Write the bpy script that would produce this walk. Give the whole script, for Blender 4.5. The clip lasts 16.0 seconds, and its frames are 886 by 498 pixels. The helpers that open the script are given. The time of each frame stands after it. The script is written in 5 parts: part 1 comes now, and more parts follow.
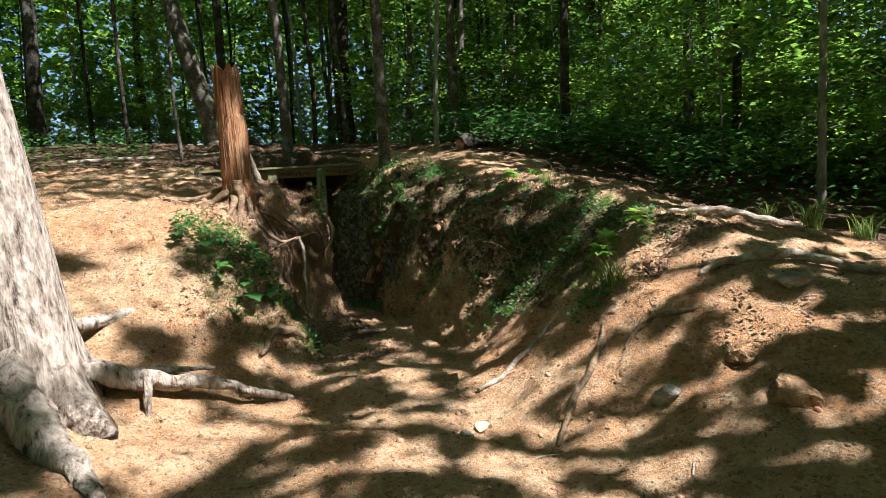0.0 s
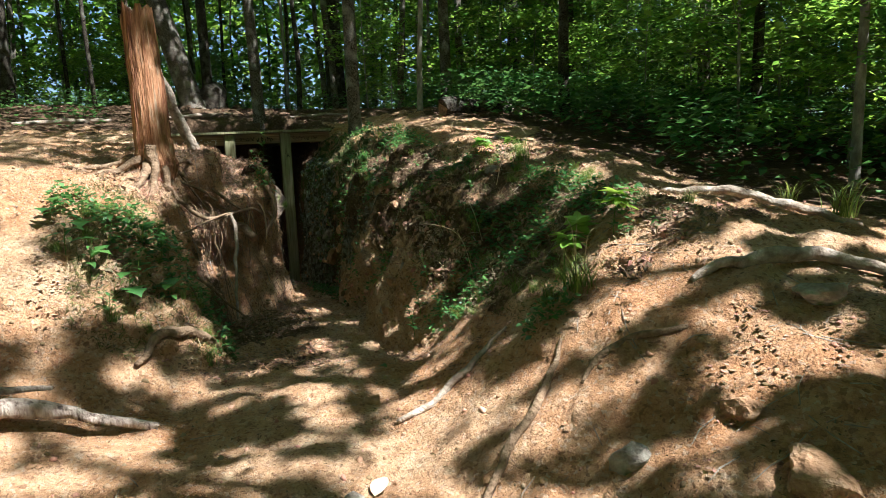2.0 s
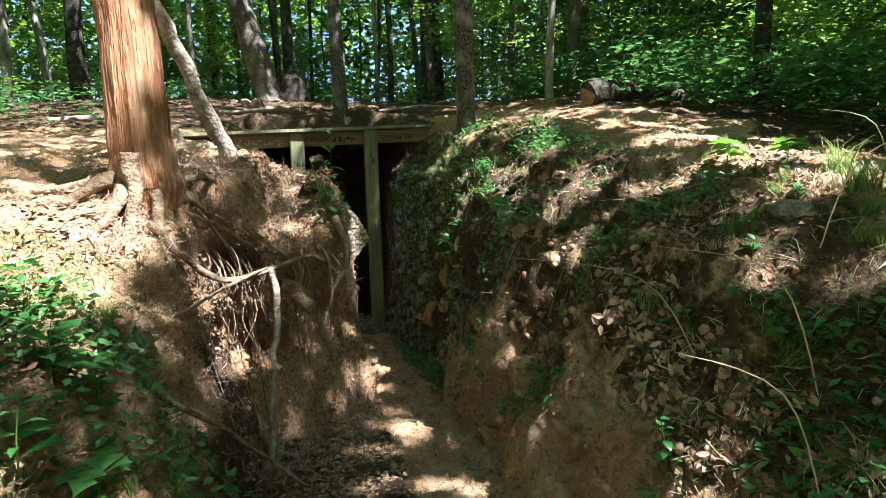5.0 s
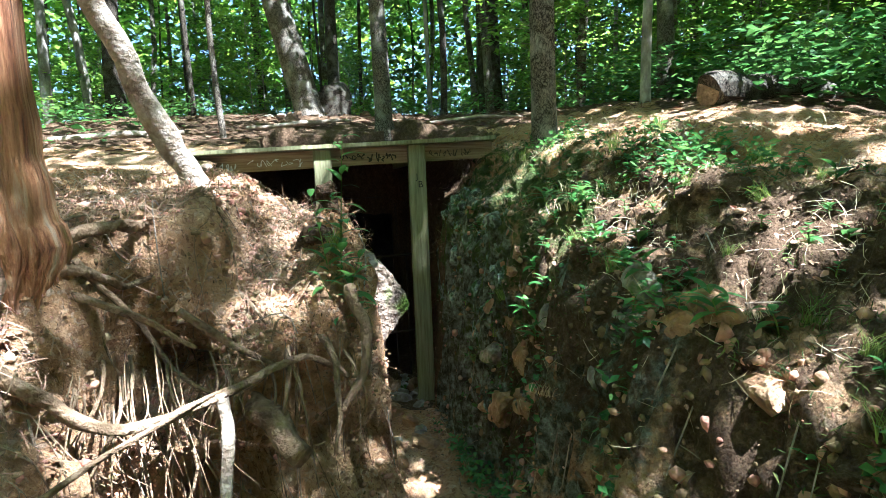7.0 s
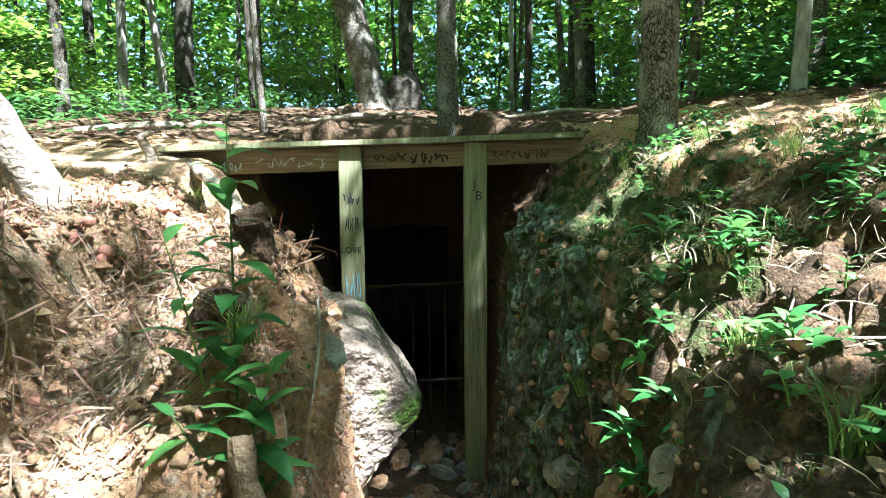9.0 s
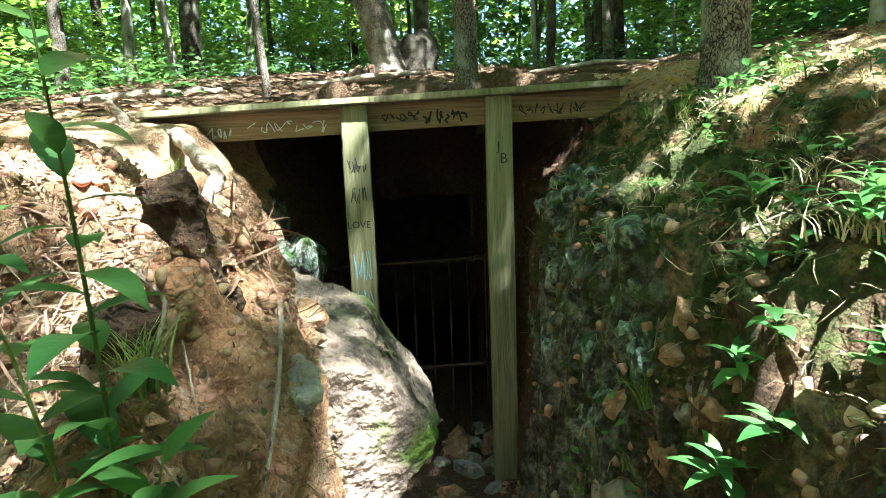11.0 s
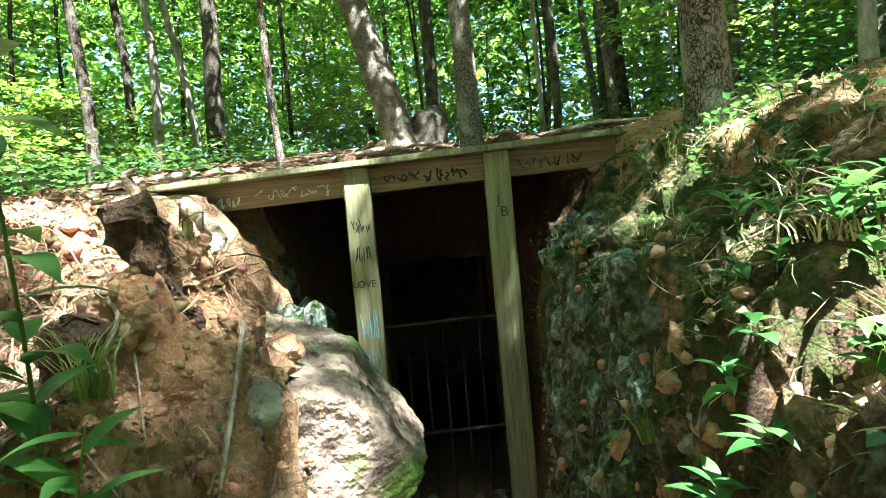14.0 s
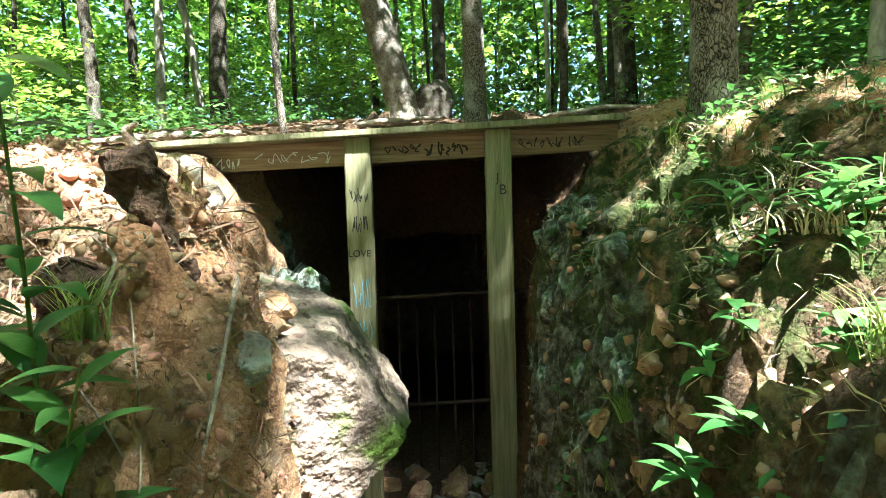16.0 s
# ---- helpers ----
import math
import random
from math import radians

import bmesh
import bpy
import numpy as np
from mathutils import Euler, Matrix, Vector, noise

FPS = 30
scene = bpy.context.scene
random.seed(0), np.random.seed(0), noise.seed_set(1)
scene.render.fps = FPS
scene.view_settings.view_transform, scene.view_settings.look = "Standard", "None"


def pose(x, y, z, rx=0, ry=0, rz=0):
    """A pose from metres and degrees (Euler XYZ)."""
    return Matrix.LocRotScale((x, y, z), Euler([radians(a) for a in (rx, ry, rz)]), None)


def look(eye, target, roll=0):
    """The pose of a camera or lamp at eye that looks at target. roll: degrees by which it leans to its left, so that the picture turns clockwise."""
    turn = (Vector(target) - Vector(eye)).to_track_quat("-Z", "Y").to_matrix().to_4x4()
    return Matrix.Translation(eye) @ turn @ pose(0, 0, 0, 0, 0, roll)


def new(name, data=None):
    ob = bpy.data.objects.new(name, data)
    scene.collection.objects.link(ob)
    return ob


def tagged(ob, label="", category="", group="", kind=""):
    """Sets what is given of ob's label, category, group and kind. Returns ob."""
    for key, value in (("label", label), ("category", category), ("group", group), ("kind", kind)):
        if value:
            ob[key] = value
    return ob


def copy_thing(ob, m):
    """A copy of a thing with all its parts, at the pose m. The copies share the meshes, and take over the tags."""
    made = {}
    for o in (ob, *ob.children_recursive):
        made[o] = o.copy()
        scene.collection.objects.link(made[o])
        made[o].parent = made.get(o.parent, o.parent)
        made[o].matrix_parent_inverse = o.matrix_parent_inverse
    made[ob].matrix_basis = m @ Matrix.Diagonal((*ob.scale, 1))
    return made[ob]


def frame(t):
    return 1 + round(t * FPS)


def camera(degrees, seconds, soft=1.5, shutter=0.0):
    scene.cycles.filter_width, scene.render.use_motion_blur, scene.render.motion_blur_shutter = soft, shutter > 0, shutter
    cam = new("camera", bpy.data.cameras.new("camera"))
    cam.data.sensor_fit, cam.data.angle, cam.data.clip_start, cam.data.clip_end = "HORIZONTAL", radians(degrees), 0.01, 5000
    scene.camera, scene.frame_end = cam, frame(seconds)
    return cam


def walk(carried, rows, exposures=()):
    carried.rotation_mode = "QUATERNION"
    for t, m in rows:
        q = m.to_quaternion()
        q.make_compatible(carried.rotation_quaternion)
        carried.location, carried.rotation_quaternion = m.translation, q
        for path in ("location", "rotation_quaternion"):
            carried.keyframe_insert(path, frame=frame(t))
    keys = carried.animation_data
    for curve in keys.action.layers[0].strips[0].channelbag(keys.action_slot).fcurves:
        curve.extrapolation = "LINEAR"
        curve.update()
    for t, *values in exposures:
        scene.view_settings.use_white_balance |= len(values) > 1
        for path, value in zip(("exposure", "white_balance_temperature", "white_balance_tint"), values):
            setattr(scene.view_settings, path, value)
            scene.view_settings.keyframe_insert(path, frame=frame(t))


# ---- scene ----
cam = camera(75.0, 16.0, soft=0.7)
METRES, EYE, TILT, LEAN, TURN = 8.0, 1.5, 0.0, 0.0, -27.1
ROWS = [
    (0.0, 0.0, 0.0, 0.0, -0.26, -5.24, 2.81),
    (0.5, 0.0217, 0.0134, -0.0026, -0.62, -5.91, 2.79),
    (1.0, 0.0544, 0.0359, -0.0029, -0.84, -6.76, 2.54),
    (1.5, 0.0628, 0.081, -0.0068, -0.02, -7.46, 2.31),
    (2.0, 0.0724, 0.1298, -0.0009, 1.14, -8.13, 2.0),
    (2.5, 0.0679, 0.1836, 0.0028, 2.87, -8.39, 1.88),
    (3.0, 0.0676, 0.2454, 0.0106, 4.53, -8.34, 1.79),
    (3.5, 0.057, 0.2946, 0.0149, 5.7, -8.34, 1.67),
    (4.0, 0.0272, 0.3493, 0.0181, 6.92, -8.22, 1.7),
    (4.5, 0.0117, 0.4043, 0.0208, 8.07, -8.34, 1.72),
    (5.0, -0.0139, 0.4604, 0.0211, 9.68, -8.17, 1.6),
    (7.5, -0.0664, 0.7033, 0.0344, 16.59, -5.99, 2.0),
    (8.0, -0.0723, 0.7473, 0.0367, 18.33, -5.69, 1.41),
    (8.5, -0.088, 0.7904, 0.035, 19.89, -5.65, 0.58),
    (9.0, -0.0912, 0.8274, 0.0398, 23.4, -6.21, 0.55),
    (11.5, -0.1177, 0.8899, 0.0341, 25.49, -9.48, 2.3),
    (12.0, -0.1215, 0.891, 0.0327, 25.77, -5.02, 3.34),
    (12.5, -0.1127, 0.8885, 0.0319, 28.03, -1.16, 4.64),
    (13.0, -0.1041, 0.8872, 0.0285, 28.09, -0.38, 5.16),
    (13.5, -0.0983, 0.8891, 0.0236, 27.69, -1.25, 5.33),
    (14.0, -0.1015, 0.8898, 0.0204, 27.64, -1.7, 5.22),
    (14.5, -0.1008, 0.8901, 0.0194, 27.58, -2.25, 5.09),
    (15.0, -0.1006, 0.89, 0.0186, 27.48, -2.97, 4.37),
    (15.5, -0.0995, 0.8874, 0.0192, 27.53, -3.54, 3.21),
    (16.0, -0.0994, 0.8877, 0.0185, 27.52, -3.98, 1.68),
]
EXPOSE = [(0.0, 1.75, 5600, 10), (3.0, 2.2, 5500, 10), (5.0, 2.8, 5300, 9), (7.5, 3.55, 5000, 8), (9.0, 3.65, 5000, 6), (12.0, 3.9, 5500, 4), (16.0, 3.9, 5500, 4)]
walk(cam, [(t, pose(0, 0, EYE, TILT, LEAN, TURN) @ pose(METRES * x, METRES * y, METRES * z, 90 + pitch, roll, yaw)) for t, x, y, z, yaw, pitch, roll in ROWS], EXPOSE)

# ---- world and sun ----
SUN_AZ, SUN_EL = radians(138), radians(60)  # azimuth from +y towards +x
TO_SUN = Vector((math.sin(SUN_AZ) * math.cos(SUN_EL), math.cos(SUN_AZ) * math.cos(SUN_EL), math.sin(SUN_EL)))
world = bpy.data.worlds.new("sky")
scene.world = world
world.use_nodes = True
_nt = world.node_tree
_sky = _nt.nodes.new("ShaderNodeTexSky")
_sky.sky_type, _sky.sun_disc = "NISHITA", False
_sky.sun_elevation, _sky.sun_rotation = SUN_EL, SUN_AZ
_nt.links.new(_sky.outputs[0], _nt.nodes["Background"].inputs[0])
_nt.nodes["Background"].inputs[1].default_value = 0.05
sun = new("sun", bpy.data.lights.new("sun", "SUN"))
sun.data.energy, sun.data.angle, sun.data.color = 5.0, radians(0.53), (1.0, 0.93, 0.82)
sun.matrix_world = look(TO_SUN * 60, (0, 0, 0))


# ---- materials ----
def material(name, stops, scale=6.0, detail=8.0, rough=0.9, bump=0.3, bump_scale=40.0, vary=0.0, speck=None, stretch=None, moss=None, spec=0.3, through_light=0.0, metal=0.0):
    """A procedural surface: colours along two scales of noise, fine relief, optional specks and moss."""
    m = bpy.data.materials.new(name)
    m.use_nodes = True
    nt = m.node_tree
    N, L = nt.nodes, nt.links
    bsdf = N["Principled BSDF"]
    bsdf.inputs["Roughness"].default_value = rough
    bsdf.inputs["Metallic"].default_value = metal
    bsdf.inputs["Specular IOR Level"].default_value = spec
    coord = N.new("ShaderNodeTexCoord")
    src = coord.outputs["Object"]
    if stretch:
        mp = N.new("ShaderNodeMapping")
        mp.inputs["Scale"].default_value = stretch
        L.new(src, mp.inputs[0])
        src = mp.outputs[0]
    n1 = N.new("ShaderNodeTexNoise")
    n1.inputs["Scale"].default_value, n1.inputs["Detail"].default_value, n1.inputs["Roughness"].default_value = scale, detail, 0.65
    L.new(src, n1.inputs["Vector"])
    ramp = N.new("ShaderNodeValToRGB")
    el = ramp.color_ramp.elements
    while len(el) < len(stops):
        el.new(0.5)
    for e, (p, c) in zip(el, stops):
        e.position, e.color = p, (*c, 1)
    L.new(n1.outputs[0], ramp.inputs[0])
    col = ramp.outputs[0]

    def mix(fac, a, b, kind="MIX"):
        x = N.new("ShaderNodeMix")
        x.data_type, x.blend_type = "RGBA", kind
        for s, v in ((x.inputs[0], fac), (x.inputs[6], a), (x.inputs[7], b)):
            if hasattr(v, "is_linked"):
                L.new(v, s)
            else:
                s.default_value = v
        return x.outputs[2]

    n2 = N.new("ShaderNodeTexNoise")
    n2.inputs["Scale"].default_value, n2.inputs["Detail"].default_value = bump_scale, 6.0
    L.new(src, n2.inputs["Vector"])
    if speck:
        r2 = N.new("ShaderNodeValToRGB")
        r2.color_ramp.elements[0].position, r2.color_ramp.elements[1].position = speck[1], speck[1] + 0.06
        L.new(n2.outputs[0], r2.inputs[0])
        col = mix(r2.outputs[0], col, (*speck[0], 1))
    if moss:
        n3 = N.new("ShaderNodeTexNoise")
        n3.inputs["Scale"].default_value, n3.inputs["Detail"].default_value = moss[2], 7.0
        L.new(coord.outputs["Object"], n3.inputs["Vector"])
        r3 = N.new("ShaderNodeValToRGB")
        r3.color_ramp.elements[0].position, r3.color_ramp.elements[1].position = moss[1], moss[1] + 0.09
        L.new(n3.outputs[0], r3.inputs[0])
        col = mix(r3.outputs[0], col, (*moss[0], 1))
    if vary:
        geo = N.new("ShaderNodeNewGeometry")
        info = N.new("ShaderNodeObjectInfo")
        add = N.new("ShaderNodeMath")
        add.operation = "ADD"
        L.new(geo.outputs["Random Per Island"], add.inputs[0])
        L.new(info.outputs["Random"], add.inputs[1])
        fr = N.new("ShaderNodeMath")
        fr.operation = "FRACT"
        L.new(add.outputs[0], fr.inputs[0])
        hsv = N.new("ShaderNodeHueSaturation")
        L.new(col, hsv.inputs["Color"])
        mr = N.new("ShaderNodeMapRange")
        mr.inputs[3].default_value, mr.inputs[4].default_value = 1 - vary, 1 + vary
        L.new(fr.outputs[0], mr.inputs[0])
        L.new(mr.outputs[0], hsv.inputs["Value"])
        mh = N.new("ShaderNodeMapRange")
        mh.inputs[3].default_value, mh.inputs[4].default_value = 0.5 + vary * 0.06, 0.5 - vary * 0.06
        L.new(fr.outputs[0], mh.inputs[0])
        L.new(mh.outputs[0], hsv.inputs["Hue"])
        col = hsv.outputs[0]
    L.new(col, bsdf.inputs["Base Color"])
    if bump:
        b = N.new("ShaderNodeBump")
        b.inputs["Strength"].default_value, b.inputs["Distance"].default_value = min(bump, 1.0), (0.02 if bump < 0.6 else 0.05)
        L.new(n2.outputs[0], b.inputs["Height"])
        L.new(b.outputs[0], bsdf.inputs["Normal"])
    if through_light:
        tr = N.new("ShaderNodeBsdfTranslucent")
        hs = N.new("ShaderNodeHueSaturation")
        hs.inputs["Value"].default_value, hs.inputs["Hue"].default_value = 1.5, 0.485
        L.new(col, hs.inputs["Color"])
        L.new(hs.outputs[0], tr.inputs[0])
        ms = N.new("ShaderNodeMixShader")
        ms.inputs[0].default_value = through_light
        L.new(bsdf.outputs[0], ms.inputs[1])
        L.new(tr.outputs[0], ms.inputs[2])
        L.new(ms.outputs[0], N["Material Output"].inputs[0])
    return m


def ground_material():
    """Clay, leaf mould and mossy stone, mixed by the painted cover of the ground: red litter and painted shade, green
    moss, blue rock.
    """
    m = bpy.data.materials.new("orange_clay_ground")
    m.use_nodes = True
    N, L = m.node_tree.nodes, m.node_tree.links
    bsdf = N["Principled BSDF"]
    bsdf.inputs["Roughness"].default_value, bsdf.inputs["Specular IOR Level"].default_value = 0.95, 0.15
    co = N.new("ShaderNodeTexCoord").outputs["Object"]

    def nz(scale, detail=8.0, rough=0.65):
        n = N.new("ShaderNodeTexNoise")
        n.inputs["Scale"].default_value, n.inputs["Detail"].default_value, n.inputs["Roughness"].default_value = scale, detail, rough
        L.new(co, n.inputs["Vector"])
        return n.outputs[0]

    def ramp(src, stops):
        r = N.new("ShaderNodeValToRGB")
        while len(r.color_ramp.elements) < len(stops):
            r.color_ramp.elements.new(0.5)
        for e, (p, c) in zip(r.color_ramp.elements, stops):
            e.position, e.color = p, (*c, 1)
        L.new(src, r.inputs[0])
        return r.outputs[0]

    def mix(f, a, b, kind="MIX"):
        x = N.new("ShaderNodeMix")
        x.data_type, x.blend_type = "RGBA", kind
        L.new(f, x.inputs[0]), L.new(a, x.inputs[6]), L.new(b, x.inputs[7])
        return x.outputs[2]

    big, mid, fine, grit = nz(0.9), nz(7.0, 12, 0.75), nz(75.0, 6), nz(30.0, 10, 0.75)
    clay = mix(ramp(big, [(0.38, (0, 0, 0)), (0.62, (1, 1, 1))]), ramp(mid, [(0.3, (0.34, 0.155, 0.068)), (0.5, (0.53, 0.275, 0.13)), (0.72, (0.67, 0.43, 0.255))]), ramp(mid, [(0.3, (0.40, 0.225, 0.115)), (0.5, (0.58, 0.385, 0.22)), (0.72, (0.70, 0.54, 0.36))]))
    clay = mix(ramp(fine, [(0.64, (0, 0, 0)), (0.72, (1, 1, 1))]), clay, ramp(mid, [(0.3, (0.10, 0.05, 0.025)), (0.7, (0.20, 0.11, 0.055))]))
    clay = mix(ramp(grit, [(0.31, (1, 1, 1)), (0.40, (0, 0, 0))]), clay, ramp(mid, [(0.3, (0.07, 0.035, 0.018)), (0.7, (0.15, 0.08, 0.04))]))
    clay = mix(ramp(grit, [(0.60, (0, 0, 0)), (0.70, (1, 1, 1))]), clay, ramp(mid, [(0.3, (0.42, 0.27, 0.15)), (0.7, (0.58, 0.44, 0.30))]))
    warp = N.new("ShaderNodeTexNoise")
    warp.inputs["Scale"].default_value, warp.inputs["Detail"].default_value = 22.0, 5.0
    L.new(co, warp.inputs["Vector"])
    bend = N.new("ShaderNodeMix")
    bend.data_type, bend.blend_type = "RGBA", "ADD"
    bend.inputs[0].default_value = 0.06
    L.new(co, bend.inputs[6]), L.new(warp.outputs["Color"], bend.inputs[7])
    crumb = N.new("ShaderNodeTexVoronoi")
    crumb.feature, crumb.inputs["Scale"].default_value = "DISTANCE_TO_EDGE", 34.0
    L.new(bend.outputs[2], crumb.inputs["Vector"])
    cell = N.new("ShaderNodeTexVoronoi")
    cell.inputs["Scale"].default_value = 55.0
    L.new(bend.outputs[2], cell.inputs["Vector"])
    shade = N.new("ShaderNodeSeparateColor")
    L.new(cell.outputs["Color"], shade.inputs[0])
    clay = mix(ramp(shade.outputs[0], [(0.70, (0, 0, 0)), (0.98, (0.7, 0.7, 0.7))]), clay, ramp(mid, [(0.3, (0.15, 0.07, 0.035)), (0.7, (0.27, 0.15, 0.085))]))
    clay = mix(ramp(shade.outputs[1], [(0.80, (0, 0, 0)), (0.97, (0.7, 0.7, 0.7))]), clay, ramp(mid, [(0.3, (0.50, 0.33, 0.20)), (0.7, (0.68, 0.54, 0.40))]))
    clay = mix(ramp(crumb.outputs["Distance"], [(0.0, (0.34, 0.34, 0.34)), (0.05, (0, 0, 0))]), clay, ramp(mid, [(0.3, (0.09, 0.045, 0.025)), (0.7, (0.18, 0.10, 0.055))]))
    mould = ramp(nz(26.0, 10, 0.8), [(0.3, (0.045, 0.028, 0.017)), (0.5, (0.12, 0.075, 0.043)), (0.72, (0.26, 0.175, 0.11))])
    moss = ramp(nz(16.0, 10), [(0.3, (0.03, 0.04, 0.012)), (0.5, (0.08, 0.10, 0.03)), (0.72, (0.15, 0.17, 0.06))])
    stone = ramp(nz(13.0, 10, 0.7), [(0.32, (0.02, 0.02, 0.014)), (0.46, (0.085, 0.08, 0.055)), (0.57, (0.25, 0.255, 0.20)), (0.68, (0.40, 0.47, 0.39))])
    at = N.new("ShaderNodeAttribute")
    at.attribute_name = "cover"
    sep = N.new("ShaderNodeSeparateColor")
    L.new(at.outputs["Color"], sep.inputs[0])
    col = clay
    for k, other in ((2, stone), (0, mould), (1, moss)):
        ad = N.new("ShaderNodeMath")
        ad.operation = "MULTIPLY_ADD"
        L.new(nz((5.0, 7.0, 6.0)[k], 8), ad.inputs[0])
        ad.inputs[1].default_value = 1.2
        L.new(sep.outputs[k], ad.inputs[2])
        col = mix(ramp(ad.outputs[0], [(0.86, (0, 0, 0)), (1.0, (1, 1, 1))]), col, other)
    L.new(col, bsdf.inputs["Base Color"])
    b1, b2 = N.new("ShaderNodeBump"), N.new("ShaderNodeBump")
    b1.inputs["Strength"].default_value, b1.inputs["Distance"].default_value = 0.8, 0.06
    b2.inputs["Strength"].default_value, b2.inputs["Distance"].default_value = 1.0, 0.035
    L.new(nz(18.0, 10), b1.inputs["Height"]), L.new(fine, b2.inputs["Height"])
    b3 = N.new("ShaderNodeBump")
    b3.inputs["Strength"].default_value, b3.inputs["Distance"].default_value = 0.35, 0.02
    L.new(ramp(crumb.outputs["Distance"], [(0.0, (0, 0, 0)), (0.25, (1, 1, 1))]), b3.inputs["Height"])
    L.new(b1.outputs[0], b2.inputs["Normal"]), L.new(b2.outputs[0], b3.inputs["Normal"]), L.new(b3.outputs[0], bsdf.inputs["Normal"])
    return m


CLAY = ground_material()
BEAM = material("brown_weathered_beam", [(0.3, (0.14, 0.09, 0.05)), (0.5, (0.27, 0.20, 0.12)), (0.75, (0.38, 0.31, 0.2))], 5, 8, 0.85, 0.5, 30, stretch=(0.5, 9, 12))
def bark_material(name, fissure, plate, pale, size=62.0, tall=0.25, depth=0.02):
    """Plated bark: dark fissures between long plates, lichen-pale patches."""
    m = bpy.data.materials.new(name)
    m.use_nodes = True
    N, L = m.node_tree.nodes, m.node_tree.links
    bsdf = N["Principled BSDF"]
    bsdf.inputs["Roughness"].default_value, bsdf.inputs["Specular IOR Level"].default_value = 0.95, 0.15
    co = N.new("ShaderNodeTexCoord")
    warp = N.new("ShaderNodeTexNoise")
    warp.inputs["Scale"].default_value, warp.inputs["Detail"].default_value = 9.0, 4.0
    L.new(co.outputs["Object"], warp.inputs["Vector"])
    add = N.new("ShaderNodeMix")
    add.data_type, add.blend_type = "RGBA", "ADD"
    add.inputs[0].default_value = 0.16
    L.new(co.outputs["Object"], add.inputs[6]), L.new(warp.outputs["Color"], add.inputs[7])
    mp = N.new("ShaderNodeMapping")
    mp.inputs["Scale"].default_value = (1, 1, tall)
    L.new(add.outputs[2], mp.inputs[0])
    vo = N.new("ShaderNodeTexVoronoi")
    vo.feature = "DISTANCE_TO_EDGE"
    vo.inputs["Scale"].default_value = size
    L.new(mp.outputs[0], vo.inputs["Vector"])
    r = N.new("ShaderNodeValToRGB")
    r.color_ramp.elements[0].position, r.color_ramp.elements[0].color = 0.02, (*fissure, 1)
    r.color_ramp.elements[1].position, r.color_ramp.elements[1].color = 0.22, (*plate, 1)
    L.new(vo.outputs["Distance"], r.inputs[0])
    big = N.new("ShaderNodeTexNoise")
    big.inputs["Scale"].default_value, big.inputs["Detail"].default_value = 5.0, 9.0
    L.new(co.outputs["Object"], big.inputs["Vector"])
    r2 = N.new("ShaderNodeValToRGB")
    r2.color_ramp.elements[0].position, r2.color_ramp.elements[1].position = 0.48, 0.72
    L.new(big.outputs[0], r2.inputs[0])
    x = N.new("ShaderNodeMix")
    x.data_type = "RGBA"
    L.new(r2.outputs[0], x.inputs[0]), L.new(r.outputs[0], x.inputs[6])
    x.inputs[7].default_value = (*pale, 1)
    y = N.new("ShaderNodeMix")
    y.data_type, y.blend_type = "RGBA", "MULTIPLY"
    y.inputs[0].default_value = 0.75
    rr = N.new("ShaderNodeValToRGB")
    rr.color_ramp.elements[0].position, rr.color_ramp.elements[0].color = 0.0, (0.35, 0.32, 0.3, 1)
    rr.color_ramp.elements[1].position, rr.color_ramp.elements[1].color = 0.055, (1, 1, 1, 1)
    L.new(vo.outputs["Distance"], rr.inputs[0])
    L.new(x.outputs[2], y.inputs[6]), L.new(rr.outputs[0], y.inputs[7])
    L.new(y.outputs[2], bsdf.inputs["Base Color"])
    fine = N.new("ShaderNodeTexNoise")
    fine.inputs["Scale"].default_value, fine.inputs["Detail"].default_value = 60.0, 6.0
    L.new(co.outputs["Object"], fine.inputs["Vector"])
    b1, b2 = N.new("ShaderNodeBump"), N.new("ShaderNodeBump")
    b1.inputs["Strength"].default_value, b1.inputs["Distance"].default_value = 1.0, depth
    b2.inputs["Strength"].default_value, b2.inputs["Distance"].default_value = 0.5, 0.006
    L.new(rr.outputs[0], b1.inputs["Height"]), L.new(fine.outputs[0], b2.inputs["Height"])
    L.new(b1.outputs[0], b2.inputs["Normal"]), L.new(b2.outputs[0], bsdf.inputs["Normal"])
    return m


BARK_GREY = bark_material("grey_furrowed_bark", (0.035, 0.028, 0.02), (0.19, 0.16, 0.125), (0.34, 0.32, 0.27))
BARK_BIG = material("plated_pine_bark", [(0.34, (0.05, 0.035, 0.027)), (0.43, (0.24, 0.185, 0.145)), (0.55, (0.36, 0.295, 0.24)), (0.72, (0.48, 0.42, 0.35))], 26, 8, 0.95, 1.0, 26, stretch=(1, 1, 0.28))
BARK_DARK = bark_material("dark_furrowed_bark", (0.015, 0.012, 0.009), (0.085, 0.07, 0.052), (0.16, 0.15, 0.12))
TIMBER = material("green_weathered_timber", [(0.3, (0.10, 0.095, 0.045)), (0.5, (0.21, 0.205, 0.105)), (0.75, (0.31, 0.29, 0.17))], 5, 8, 0.85, 0.4, 30, stretch=(9, 9, 0.5))
LEAF = material("green_leaf", [(0.3, (0.055, 0.125, 0.018)), (0.7, (0.11, 0.23, 0.035))], 3, 3, 0.5, 0.0, vary=0.45, spec=0.4, through_light=0.45)


# ---- mesh helpers ----
def smooth01(a):
    a = np.clip(a, 0, 1)
    return a * a * (3 - 2 * a)


